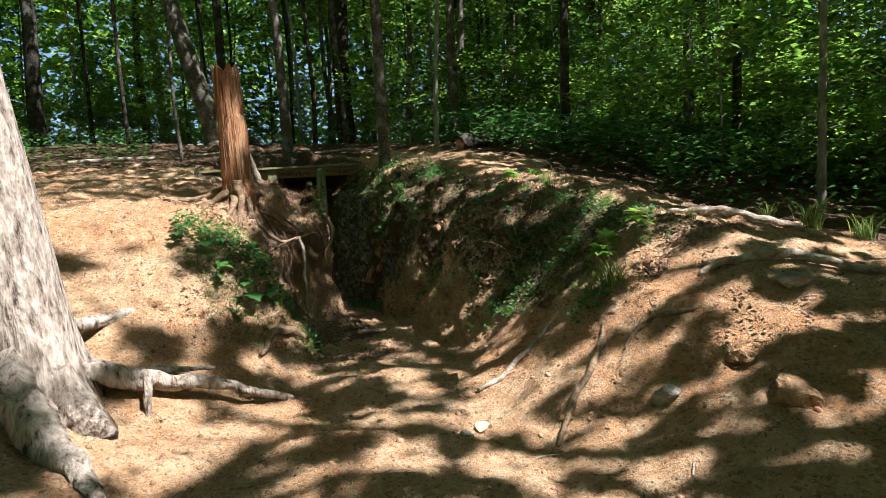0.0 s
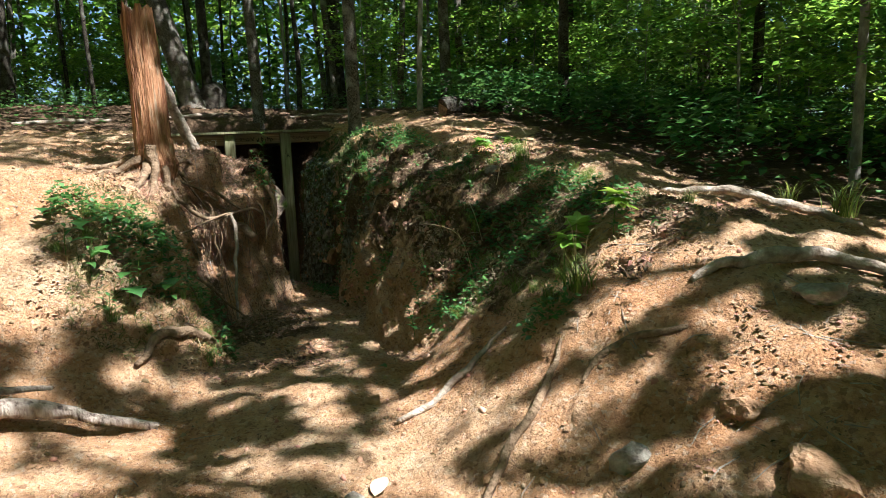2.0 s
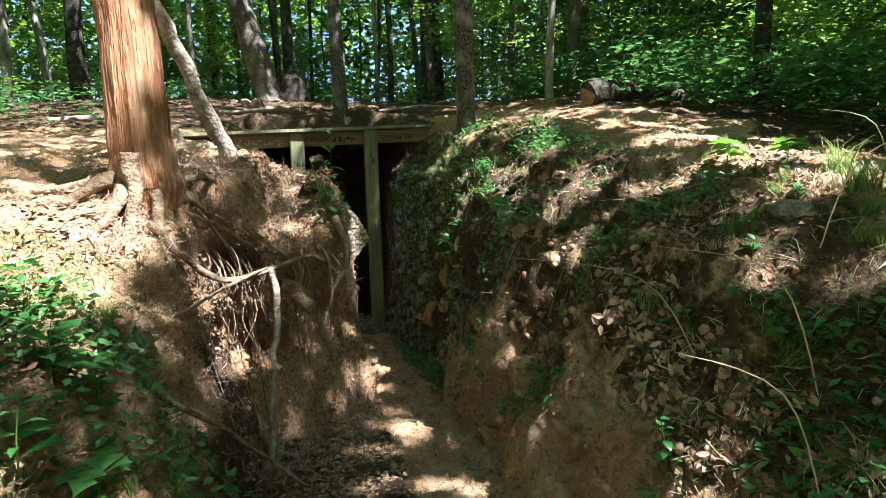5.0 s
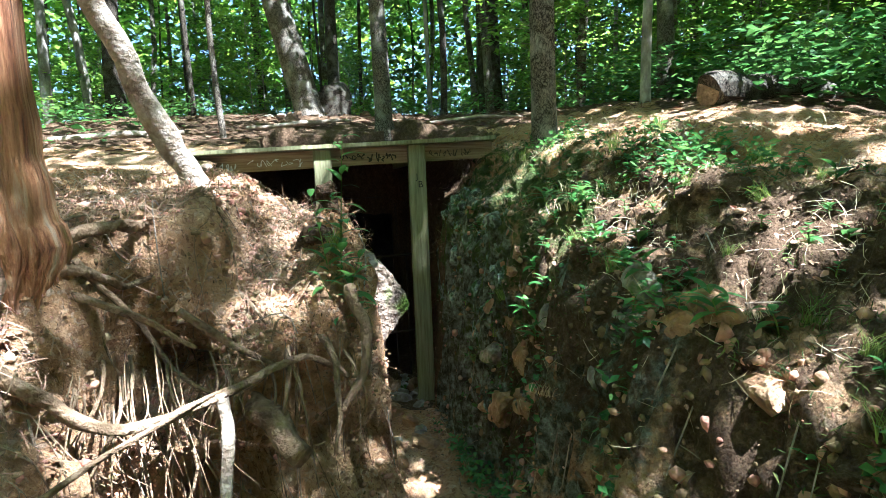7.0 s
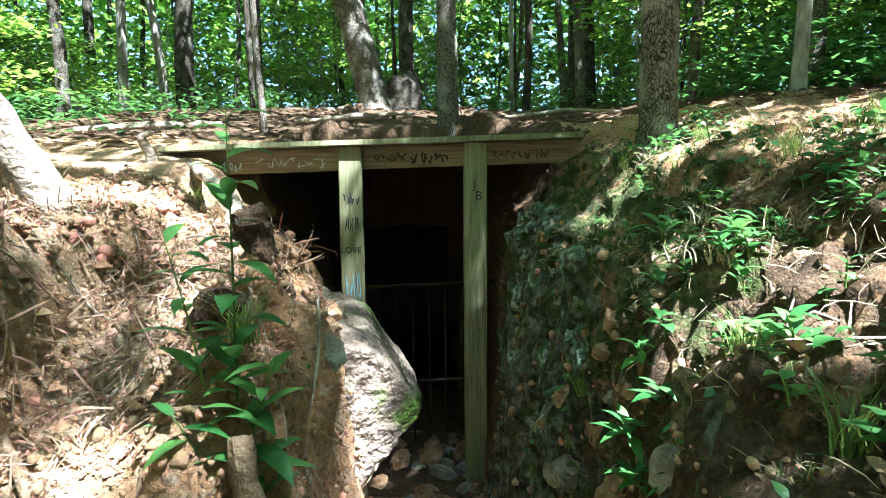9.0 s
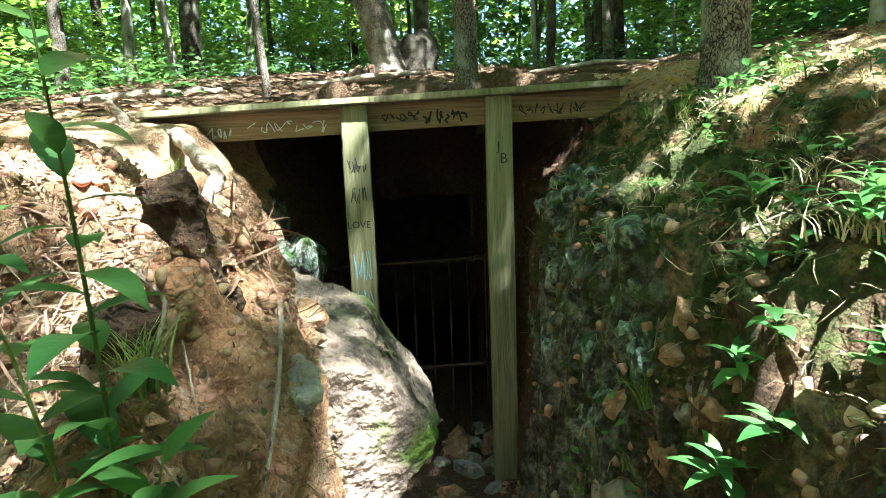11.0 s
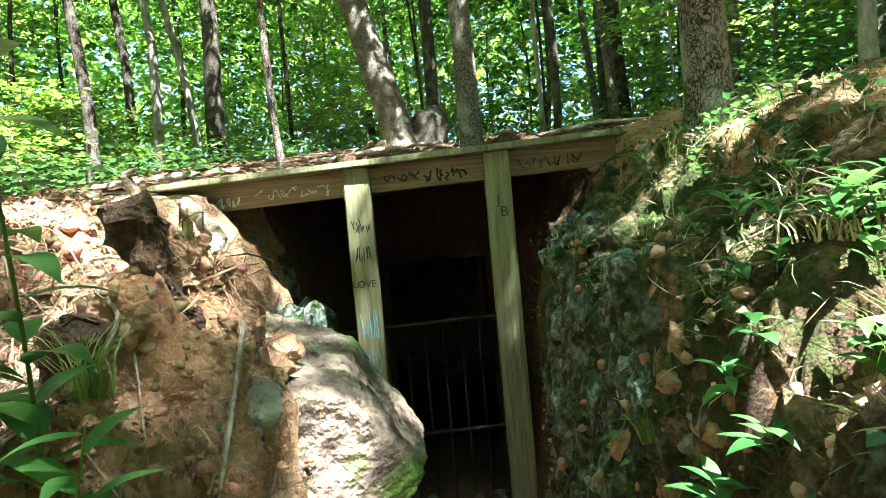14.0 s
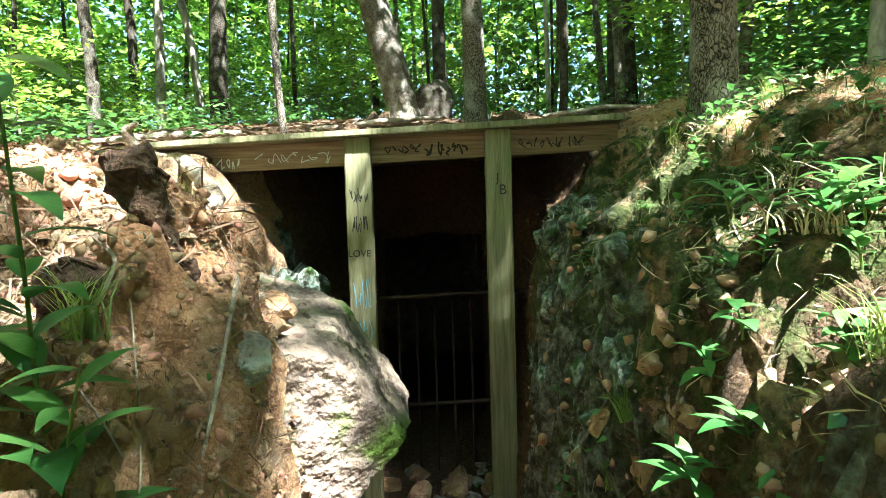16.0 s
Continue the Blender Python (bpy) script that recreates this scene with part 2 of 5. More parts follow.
def _hash(i, j, s):
    v = np.sin(i * 127.1 + j * 311.7 + s * 74.7) * 43758.5453
    return v - np.floor(v)


def vnoise(x, y, s=0):
    """Smooth value noise in the plane, about -1 to 1."""
    i, j = np.floor(x), np.floor(y)
    u, v = smooth01(x - i), smooth01(y - j)
    a, b, c, d = _hash(i, j, s), _hash(i + 1, j, s), _hash(i, j + 1, s), _hash(i + 1, j + 1, s)
    return 2 * ((a * (1 - u) + b * u) * (1 - v) + (c * (1 - u) + d * u) * v) - 1


def fractal(x, y, octaves=5, s=0, gain=0.5):
    t, a = 0, 1.0
    for k in range(octaves):
        t = t + a * vnoise(x * 2 ** k, y * 2 ** k, s + k)
        a *= gain
    return t


def mesh_of(name, verts, faces, mat, smooth=False):
    me = bpy.data.meshes.new(name)
    me.from_pydata(verts if isinstance(verts, list) else verts.tolist(), [], faces if isinstance(faces, list) else faces.tolist())
    for one in (mat if isinstance(mat, (list, tuple)) else [mat]):
        me.materials.append(one)
    if smooth:
        me.polygons.foreach_set("use_smooth", [True] * len(me.polygons))
    me.update()
    return me


def link(name, me, parent=None, at=None, label=""):
    ob = new(name, me)
    if parent is not None:
        ob.parent = parent
    if at is not None:
        ob.matrix_basis = at
    if label:
        ob["label"] = label
    return ob


def part(name, bm, mat, parent, label="", smooth=False):
    me = bpy.data.meshes.new(name)
    bm.to_mesh(me)
    bm.free()
    me.materials.append(mat)
    if smooth:
        me.polygons.foreach_set("use_smooth", [True] * len(me.polygons))
    return link(name, me, parent, None, label)


def box(x0, x1, y0, y1, z0, z1, bevel=0.006, wobble=0.0, cuts=0, seed=0):
    bm = bmesh.new()
    bmesh.ops.create_cube(bm, size=1, matrix=pose((x0 + x1) / 2, (y0 + y1) / 2, (z0 + z1) / 2) @ Matrix.Diagonal((x1 - x0, y1 - y0, z1 - z0, 1)))
    if bevel:
        bmesh.ops.bevel(bm, geom=bm.edges[:], offset=bevel, segments=2, affect="EDGES")
    if cuts:
        bmesh.ops.subdivide_edges(bm, edges=[e for e in bm.edges if e.calc_length() > 0.12], cuts=cuts, use_grid_fill=True)
    if wobble:
        r = random.Random(seed)
        o = Vector((r.random() * 50, r.random() * 50, r.random() * 50))
        for v in bm.verts:
            v.co += noise.noise_vector(v.co * 3 + o) * wobble
    return bm


# ---- the lie of the land ----
FOOT_Y = [2.0, 3.4, 4.5, 5.3, 6.0, 6.8, 7.2, 7.5, 7.9, 8.4, 9.2, 10.2, 12.2]
FOOT_L = [0.5, 0.7, 1.1, 1.3, 1.42, 1.60, 2.10, 2.22, 2.20, 1.95, 1.70, 1.70, 1.75]
FOOT_R = [1.72, 2.06, 2.40, 2.62, 2.70, 2.78, 2.82, 2.85, 2.88, 2.92, 2.95, 3.0, 2.95]
WIDE_L = [2.2, 2.0, 1.6, 1.2, 1.0, 0.75, 0.42, 0.28, 0.24, 0.50, 0.80, 0.60, 0.4]
WIDE_R = [2.0, 1.58, 1.4, 1.3, 1.15, 1.0, 0.92, 0.88, 0.85, 0.8, 0.75, 0.65, 0.5]
RISE_Y = [-40, 0.0, 1.6, 2.7, 3.8, 5.0, 7.0, 8.0, 10.0, 12.6, 16.3, 30, 60]
RISE_R = [-1.0, 0.35, 0.70, 1.02, 1.30, 1.58, 1.86, 2.00, 2.22, 2.5, 3.1, 4.2, 5.0]
LEFT_Y = [-40, 1.0, 3.4, 4.4, 5.2, 6.2, 8.0, 10.0, 12.6, 16.3, 30, 60]
LEFT_Z = [-1.0, 0.1, 0.36, 0.55, 0.98, 1.47, 1.76, 1.98, 2.4, 3.15, 4.4, 5.2]


def land(x, y, rough=True):
    """Height of the ground: a clay trench between two banks, running north into the hill."""
    x, y = np.asarray(x, float), np.asarray(y, float)
    warp = 0.10 * fractal(x * 1.3, y * 1.3, 3, 11) if rough else 0.0
    fl, fr = np.interp(y, FOOT_Y, FOOT_L), np.interp(y, FOOT_Y, FOOT_R)
    wl, wr = np.interp(y, FOOT_Y, WIDE_L), np.interp(y, FOOT_Y, WIDE_R)
    floor = np.interp(y, [0, 4.0, 6.0, 8.0, 10.2, 12.5], [-0.02, 0.04, 0.04, -0.1, -0.3, -0.35])
    left = np.interp(y, LEFT_Y, LEFT_Z) - 0.22 * smooth01((-x - 0.5) / 4) * smooth01((y - 5) / 3)
    right = np.interp(y, RISE_Y, RISE_R)
    east = np.interp(y, [-40, 0, 4, 6, 8, 10, 12.6, 16, 30, 60], [-0.6, 0.35, 1.15, 1.6, 2.05, 2.52, 2.75, 3.1, 3.9, 4.6])
    right = right + (east - right) * smooth01((x - 4.2) / 1.8)
    dl, dr = (fl - x + warp) / wl, (x - fr + warp) / wr
    sl = np.interp(dl, [0, 0.12, 0.3, 0.6, 1.0], [0, 0.22, 0.5, 0.82, 1.0])
    sr = np.interp(dr, [0, 0.10, 0.22, 0.36, 0.60, 1.0, 1.5], [0, 0.22, 0.44, 0.64, 0.80, 0.94, 1.0])
    ledge = np.interp(dr, [0, 0.10, 0.22, 0.30, 0.44, 0.69, 1.0, 1.5], [0, 0.26, 0.54, 0.70, 0.735, 0.79, 0.92, 1.0])
    sr = sr + (ledge - sr) * smooth01((y - 6.2) / 1.0)
    steep = smooth01((y - 4.2) / 1.6)
    sl = sl * steep + smooth01(np.clip(dl, 0, 1)) * (1 - steep)
    sr = sr * steep + smooth01(np.clip(dr / 1.3, 0, 1)) ** 0.8 * (1 - steep)
    z = floor + (left - floor) * sl + (right - floor) * sr
    face = 1.06 + 0.55 * (y - 6.96) + (0.72 * smooth01((y - 7.22) / 0.16) - 0.2) * smooth01((1.62 - x) / 0.18) + 0.5 * np.maximum(0, x - 1.8)
    z = z - np.maximum(0, z - face) * smooth01((x - 1.12) / 0.15) * smooth01((8.5 - y) / 0.4) * smooth01((y - 6.6) / 0.3)
    z = z + 0.10 * np.exp(-((x - 2.0) / 0.10) ** 2 - ((y - 7.73) / 0.12) ** 2)
    back = smooth01((y - 12.25) / 0.22)
    mixx = smooth01((x - 1.4) / 2.0)
    hill = left * (1 - mixx) + right * mixx
    z = z * (1 - back) + hill * back
    if rough:
        wall = np.clip(sl * (1 - sl) + sr * (1 - sr), 0, 0.25) * 4 * steep
        z = z + 0.035 * fractal(x * 2.1, y * 2.1, 4, 3) + 0.012 * fractal(x * 11, y * 11, 3, 5) + wall * 0.13 * fractal(x * 5.0, y * 5.0, 4, 8) + 0.02 * np.maximum(0, fractal(x * 6, y * 6, 3, 31)) 
    return z


def ground_z(x, y):
    return float(land(np.array([x]), np.array([y]))[0])


def spread(a, b, step, far, grow=1.25):
    mid = list(np.arange(a, b, step))
    lo, hi, s = [], [], step
    p, q = a, mid[-1]
    while p > -far or q < far:
        s *= grow
        p, q = p - s, q + s
        lo.append(p), hi.append(q)
    return np.array(lo[::-1] + mid + hi)


XS, YS = spread(-1.6, 5.6, 0.025, 400), spread(1.2, 12.7, 0.027, 400)
GX, GY = np.meshgrid(XS, YS)
GZ = land(GX, GY)
nx, ny = len(XS), len(YS)
def surface(x, y):
    """The ground's true surface: the land with its steep faces broken into clods and undercut below the roots."""
    z, e = land(x, y), 0.02
    sx = (land(x + e, y) - land(x - e, y)) / (2 * e)
    sy = (land(x, y + e) - land(x, y - e)) / (2 * e)
    g = np.hypot(sx, sy) + 1e-6
    k = smooth01((g - 0.5) / 1.2) * (0.045 * fractal(y * 9 + 7, z * 10 + x * 4, 4, 41, 0.6) + 0.04 * np.abs(fractal(x * 13 + y * 13, z * 16, 4, 42)))
    x2, y2 = x - k * sx / g, y - k * sy / g
    under = smooth01((g - 0.5) / 0.8) * smooth01((x - 1.15) / 0.25) * smooth01((2.5 - x) / 0.3) * smooth01((y - 6.3) / 0.3) * smooth01((8.0 - y) / 0.3)
    dig = under * (0.26 * np.exp(-((z - 0.62) / 0.32) ** 2) * (0.7 + 0.5 * vnoise(x * 6, z * 6, 51)) - 0.06 * np.exp(-((z - 1.2) / 0.15) ** 2))
    hole = 0.34 * np.exp(-((x - 1.37) / 0.17) ** 4 - ((z - 1.07) / 0.085) ** 2) * smooth01((y - 7.05) / 0.12) * smooth01((7.6 - y) / 0.1)
    bumpy = smooth01((x + 0.5) / 0.5) * smooth01((4.6 - x) / 0.5) * smooth01((y - 4.5) / 1.5) * smooth01((9.5 - y) / 0.5)
    z = z + bumpy * (0.034 * np.abs(fractal(x * 9, y * 9, 4, 61, 0.65)) - 0.018)
    return x2 - dig * 0.35, y2 + dig + hole, z


GX2, GY2, GZ = surface(GX, GY)
ii, jj = np.meshgrid(np.arange(nx - 1), np.arange(ny - 1))
base = (jj * nx + ii).ravel()
FA = np.stack([base, base + 1, base + 1 + nx, base + nx], 1)
mx, my, mz = [a.ravel()[FA].mean(1) for a in (GX, GY, GZ)]
keep = ~((mx > 1.9) & (mx < 2.85) & (my > 12.2) & (my < 12.6) & (mz < 1.2))
ground = link("ground", mesh_of("ground", np.stack([GX2.ravel(), GY2.ravel(), GZ.ravel()], 1), FA[keep], CLAY, True))
tagged(ground, "bare orange clay ground with trench and mounds", "ground", kind="structure")
vx, vy = GX.ravel(), GY.ravel()
wob = 0.5 * fractal(vx * 0.9, vy * 0.9, 3, 17)
pit = (vx > 1.6) & (vx < 3.1) & (vy < 12.4)
litter_shade = np.maximum(smooth01((vy - 11.3 + wob) / 1.2), np.maximum(smooth01((vx - 5.2 + wob) / 0.9), smooth01((-vx - 1.2 + wob) / 1.4)))
# pit and ground below the deck: mould colour painted in as their shade
litter_shade = np.where((pit & (vy > 9.9)) | ((vx > 1.2) & (vx < 3.8) & (vy > 10.7) & (vy < 12.4)), 0.7, litter_shade)
litter_shade = np.maximum(litter_shade, 0.42 * smooth01((vx - 2.75) / 0.3) * smooth01((4.2 - vx) / 0.6) * smooth01((vy - 3.3) / 0.6) * smooth01((9 - vy) / 1.0))
# face below the roots: brown soil, plus the overhang's shade painted in
litter_shade = np.maximum(litter_shade, 0.46 * smooth01((vx - 1.1) / 0.2) * smooth01((2.3 - vx) / 0.1) * smooth01((vy - 5.6) / 0.4) * smooth01((6.95 + 0.4 * (vx - 1.6) - vy) / 0.2))
moss = 0.36 * np.exp(-((vx - 3.45) / 0.45) ** 2) * smooth01((vy - 7.0) / 1.6) * smooth01((11 - vy) / 0.6) + 0.12 * np.exp(-((vx - 3.2) / 0.35) ** 2) * smooth01((vy - 4.0) / 1.0)
stone = 0.75 * smooth01((vy - 8.2) / 0.8) * np.clip(np.exp(-((vx - 3.1) / 0.27) ** 2) + np.exp(-((vx - 1.6) / 0.25) ** 2) * (vy > 9.6), 0, 1) * (vy < 12.6) + 0.55 * np.exp(-((vx - 3.0) / 0.15) ** 2) * smooth01((vy - 6.0) / 0.8) * (vy < 9)
attr = ground.data.color_attributes.new("cover", "FLOAT_COLOR", "POINT")
attr.data.foreach_set("color", np.stack([litter_shade, moss, stone, np.ones_like(vx)], 1).astype(np.float32).ravel())

# ---- growing things: helpers ----
def tube(pts, radii, sides=10, seed=0, lump=0.1, flare=0.0, lobes=5, steps=1, wiggle=1.0):
    """A tapering, slightly lumpy tube along a line of points; steps > 1 bends smoothly between them."""
    pts = [Vector(p) for p in pts]
    if steps > 1:
        out, rad = [], []
        for i in range(len(pts) - 1):
            p0, p1, p2, p3 = pts[max(i - 1, 0)], pts[i], pts[i + 1], pts[min(i + 2, len(pts) - 1)]
            for k in range(steps):
                t = k / steps
                out.append(0.5 * (2 * p1 + (p2 - p0) * t + (2 * p0 - 5 * p1 + 4 * p2 - p3) * t * t + (3 * p1 - p0 - 3 * p2 + p3) * t ** 3))
                rad.append(radii[i] * (1 - t) + radii[i + 1] * t)
        pts, radii = out + [pts[-1]], rad + [radii[-1]]
        pts = [q + noise.noise_vector(q * 8 + Vector((seed * 1.7, 0, 0))) * min(r * 1.1, 0.035) * wiggle for q, r in zip(pts, radii)]
    bm = bmesh.new()
    rings, n = [], len(pts)
    for i, (p, r) in enumerate(zip(pts, radii)):
        d = (pts[min(i + 1, n - 1)] - pts[max(i - 1, 0)]).normalized()
        side = d.cross(Vector((0.31, 0.95, 0.05))).normalized()
        up = side.cross(d)
        ring = []
        for k in range(sides):
            a = 2 * math.pi * k / sides
            rr = r * (1 + lump * noise.noise(Vector((math.cos(a) * 1.6 + seed * 3.1, math.sin(a) * 1.6, i * 0.35 + seed))))
            if flare:
                rr *= 1 + flare * math.exp(-i * 1.3) * (0.5 + 0.9 * max(0, math.cos(a * lobes + seed * 2)))
            ring.append(bm.verts.new(p + (side * math.cos(a) + up * math.sin(a)) * rr))
        rings.append(ring)
    for a, b in zip(rings, rings[1:]):
        for k in range(sides):
            bm.faces.new((a[k], a[(k + 1) % sides], b[(k + 1) % sides], b[k]))
    bm.faces.new(rings[-1])
    bm.faces.new(rings[0][::-1])
    return bm


def join(bms):
    me = bpy.data.meshes.new("join")
    out = bmesh.new()
    for b in bms:
        b.to_mesh(me)
        b.free()
        out.from_mesh(me)
    bpy.data.meshes.remove(me)
    return out


def leaf_cloud(P, size, rng, flat=0.45, width=0.3, droop=0.15):
    """Pointed leaf blades at the points P, each a folded diamond."""
    n = len(P)
    a = rng.uniform(0, 2 * np.pi, n)
    u = np.stack([np.cos(a), np.sin(a), rng.normal(-droop, flat, n)], 1)
    u /= np.linalg.norm(u, axis=1)[:, None]
    w = np.cross(u, np.stack([rng.normal(0, flat, n), rng.normal(0, flat, n), np.ones(n)], 1))
    w /= np.linalg.norm(w, axis=1)[:, None]
    s = (size * rng.uniform(0.6, 1.3, n))[:, None]
    V = np.stack([P, P + u * s * 0.45 + w * s * width, P + u * s, P + u * s * 0.45 - w * s * width], 1).reshape(-1, 3)
    V[1::4, 2] += s[:, 0] * 0.06
    V[3::4, 2] += s[:, 0] * 0.06
    return V, np.arange(4 * n).reshape(-1, 4)


def sprays(centres, per, sig, sigz, rng):
    c = np.repeat(np.asarray(centres), per, axis=0)
    return c + rng.normal(0, 1, c.shape) * np.array([sig, sig, sigz])


def shade_point(P, z=1.0):
    k = (P[:, 2] - z) / TO_SUN.z
    return P[:, 0] - TO_SUN.x * k, P[:, 1] - TO_SUN.y * k


# gaps in the crowns overhead through which the sun reaches the ground: x, y, half widths, and the height where it is not the ground's
GAPS = ((-0.25, 6.3, 1.25, 0.85), (-0.15, 4.95, 0.6, 0.38), (-0.1, 3.7, 0.55, 0.5), (0.55, 3.9, 0.35, 0.3), (-0.9, 4.3, 0.7, 0.6), (1.75, 2.5, 0.35, 0.25), (2.15, 3.35, 0.3, 0.35),
        (1.3, 8.05, 0.36, 0.22), (-1.3, 4.9, 0.7, 0.7), (2.21, 7.93, 0.11, 0.19, 1.1), (1.77, 7.3, 0.15, 0.15, 1.3), (1.35, 6.8, 0.3, 0.2, 0.95), (3.42, 7.6, 0.3, 0.32), (3.35, 7.95, 0.2, 0.2), (3.7, 9.0, 0.3, 0.3), (3.5, 6.6, 0.25, 0.2), (2.1, 4.9, 0.22, 0.09), (4.5, 5.9, 0.7, 0.25), (0.45, 5.95, 0.4, 0.3), (4.1, 5.2, 0.25, 0.15), (3.75, 4.75, 0.18, 0.14), (4.6, 6.8, 0.4, 0.15), (3.3, 3.0, 0.5, 0.2), (5.5, 2.6, 0.6, 0.4), (1.75, 15.7, 0.7, 0.4))


def thin_crown(P, rng):
    """Drops leaves so that the crown lets the sun through in flecks and a few larger gaps."""
    x, y = shade_point(P)
    f = 0.25 * vnoise(x * 1.7 + 9, y * 2.1, 21) + vnoise(x * 6.4, y * 7.4, 22)
    dense = 1.3 * np.exp(-((x - 2.15) / 0.35) ** 4 - ((y - 8.0) / 0.4) ** 4) + 1.3 * np.exp(-((x - 1.5) / 4.0) ** 4 - ((y - 13.6) / 2.0) ** 4) + 1.5 * np.exp(-((x + 1.6) / 2.0) ** 4 - ((y - 10.4) / 2.3) ** 4) + 1.9 * np.exp(-((x - 1.5) / 0.9) ** 4 - ((y - 7.3) / 1.3) ** 4) + 0.7 * np.exp(-((x - 2.25) / 0.6) ** 4 - ((y - 6.2) / 1.0) ** 4) + 1.9 * np.exp(-((x - 2.3) / 1.1) ** 4 - ((y - 10.4) / 1.4) ** 4) + 0.8 * np.exp(-((x - 0.85) / 0.5) ** 4 - ((y - 5.35) / 0.55) ** 4) + 0.45 * np.exp(-((x - 3.2) / 0.5) ** 4 - ((y - 5.6) / 1.6) ** 4) + 1.6 * np.exp(-((x - 1.6) / 0.65) ** 4 - ((y - 6.2) / 0.75) ** 4)
    open_slope = np.exp(-((x - 3.2) / 1.6) ** 4 - ((y - 2.4) / 1.5) ** 4)
    keep = ~((f > -0.04 + 0.34 * np.clip(dense, 0, 2) - 0.16 * open_slope) & (rng.random(len(P)) < 0.99))
    for gx, gy, rx, ry, *up in GAPS:
        k = ((up[0] if up else float(land(np.array([gx]), np.array([gy]), False)[0])) - 1.0) / TO_SUN.z
        cx, cy = gx - TO_SUN.x * k, gy - TO_SUN.y * k
        d = ((x - cx) / rx) ** 2 + ((y - cy) / ry) ** 2 + 0.5 * vnoise(x * 5, y * 5, 33)
        keep &= ~((d < 1) & (rng.random(len(P)) < 0.99))
    return P[keep]


def limbs(rng, x, y, z0, h, r, count, reach):
    out, tips = [], []
    for k in range(count):
        a, t = rng.uniform(0, 2 * math.pi), rng.uniform(0.4, 0.95)
        L = reach * rng.uniform(0.5, 1.0)
        s = Vector((x, y, z0 + h * t))
        e = s + Vector((math.cos(a) * L, math.sin(a) * L, L * rng.uniform(0.15, 0.7)))
        m = (s + e) / 2 + Vector((0, 0, L * 0.1))
        rr = r * (1 - 0.75 * t) * 0.32
        out.append(tube([s, m, e], [rr, rr * 0.6, rr * 0.2], 5, k))
        tips += [m, e, (m + e) / 2]
    return out, tips


# ---- materials of the wood ----
BARK_PALE = material("pale_smooth_bark", [(0.3, (0.08, 0.07, 0.055)), (0.5, (0.24, 0.215, 0.18)), (0.7, (0.48, 0.45, 0.40))], 7, 8, 0.9, 0.4, 25, stretch=(1, 1, 0.5))
RED_WOOD = material("shredded_red_brown_wood", [(0.30, (0.05, 0.02, 0.01)), (0.42, (0.22, 0.09, 0.04)), (0.55, (0.42, 0.21, 0.10)), (0.68, (0.50, 0.36, 0.24)), (0.8, (0.30, 0.27, 0.23))], 22, 9, 0.9, 1.0, 60, stretch=(1, 1, 0.07))
DEAD_WOOD = material("bleached_dead_wood", [(0.3, (0.13, 0.09, 0.06)), (0.5, (0.30, 0.24, 0.18)), (0.75, (0.52, 0.46, 0.38))], 12, 8, 0.9, 0.6, 40, stretch=(1, 1, 1))
ROOT_WOOD = material("brown_root_bark", [(0.3, (0.09, 0.055, 0.03)), (0.55, (0.24, 0.16, 0.095)), (0.8, (0.42, 0.32, 0.22))], 15, 8, 0.9, 0.6, 50)
DARK_ROOT = material("dark_rotten_root", [(0.3, (0.02, 0.012, 0.008)), (0.5, (0.07, 0.04, 0.024)), (0.75, (0.20, 0.12, 0.07))], 18, 9, 0.95, 1.0, 40)
ROCK = material("mossy_quartz_rock", [(0.25, (0.06, 0.05, 0.04)), (0.45, (0.22, 0.18, 0.14)), (0.6, (0.38, 0.34, 0.28)), (0.78, (0.55, 0.52, 0.46))], 7, 10, 0.85, 0.8, 28, moss=((0.07, 0.13, 0.02), 0.56, 5.0))
BOULDER = material("tan_weathered_boulder", [(0.28, (0.03, 0.024, 0.02)), (0.44, (0.12, 0.09, 0.07)), (0.57, (0.25, 0.19, 0.14)), (0.75, (0.42, 0.35, 0.28))], 9, 12, 0.9, 1.0, 22, speck=((0.07, 0.045, 0.03), 0.60), moss=((0.09, 0.14, 0.02), 0.58, 4.5))
ROCK_GREEN = material("lichened_green_rock", [(0.32, (0.018, 0.022, 0.014)), (0.46, (0.08, 0.085, 0.06)), (0.56, (0.27, 0.32, 0.26)), (0.68, (0.42, 0.54, 0.46))], 13, 10, 0.8, 1.0, 26, moss=((0.045, 0.08, 0.02), 0.52, 9.0))
ROCK_RED = material("iron_stained_rock", [(0.25, (0.12, 0.055, 0.025)), (0.5, (0.33, 0.19, 0.10)), (0.75, (0.50, 0.36, 0.23))], 8, 10, 0.9, 0.8, 30)
LITTER = material("dry_leaf_litter", [(0.3, (0.11, 0.06, 0.034)), (0.5, (0.24, 0.15, 0.088)), (0.75, (0.44, 0.33, 0.23))], 1.7, 3, 0.8, 0.0, vary=0.6)
LEAF_BRIGHT = material("bright_green_leaf", [(0.3, (0.11, 0.22, 0.025)), (0.7, (0.19, 0.34, 0.05))], 3, 3, 0.45, 0.0, vary=0.4, spec=0.45, through_light=0.5)
LEAF_HERB = material("herb_leaf", [(0.3, (0.04, 0.12, 0.025)), (0.7, (0.09, 0.21, 0.05))], 9, 4, 0.42, 0.15, 60, vary=0.3, spec=0.5, through_light=0.35)
GRASS = material("grass_blade", [(0.3, (0.10, 0.17, 0.03)), (0.7, (0.24, 0.30, 0.08))], 5, 3, 0.6, 0.0, vary=0.4, through_light=0.35)
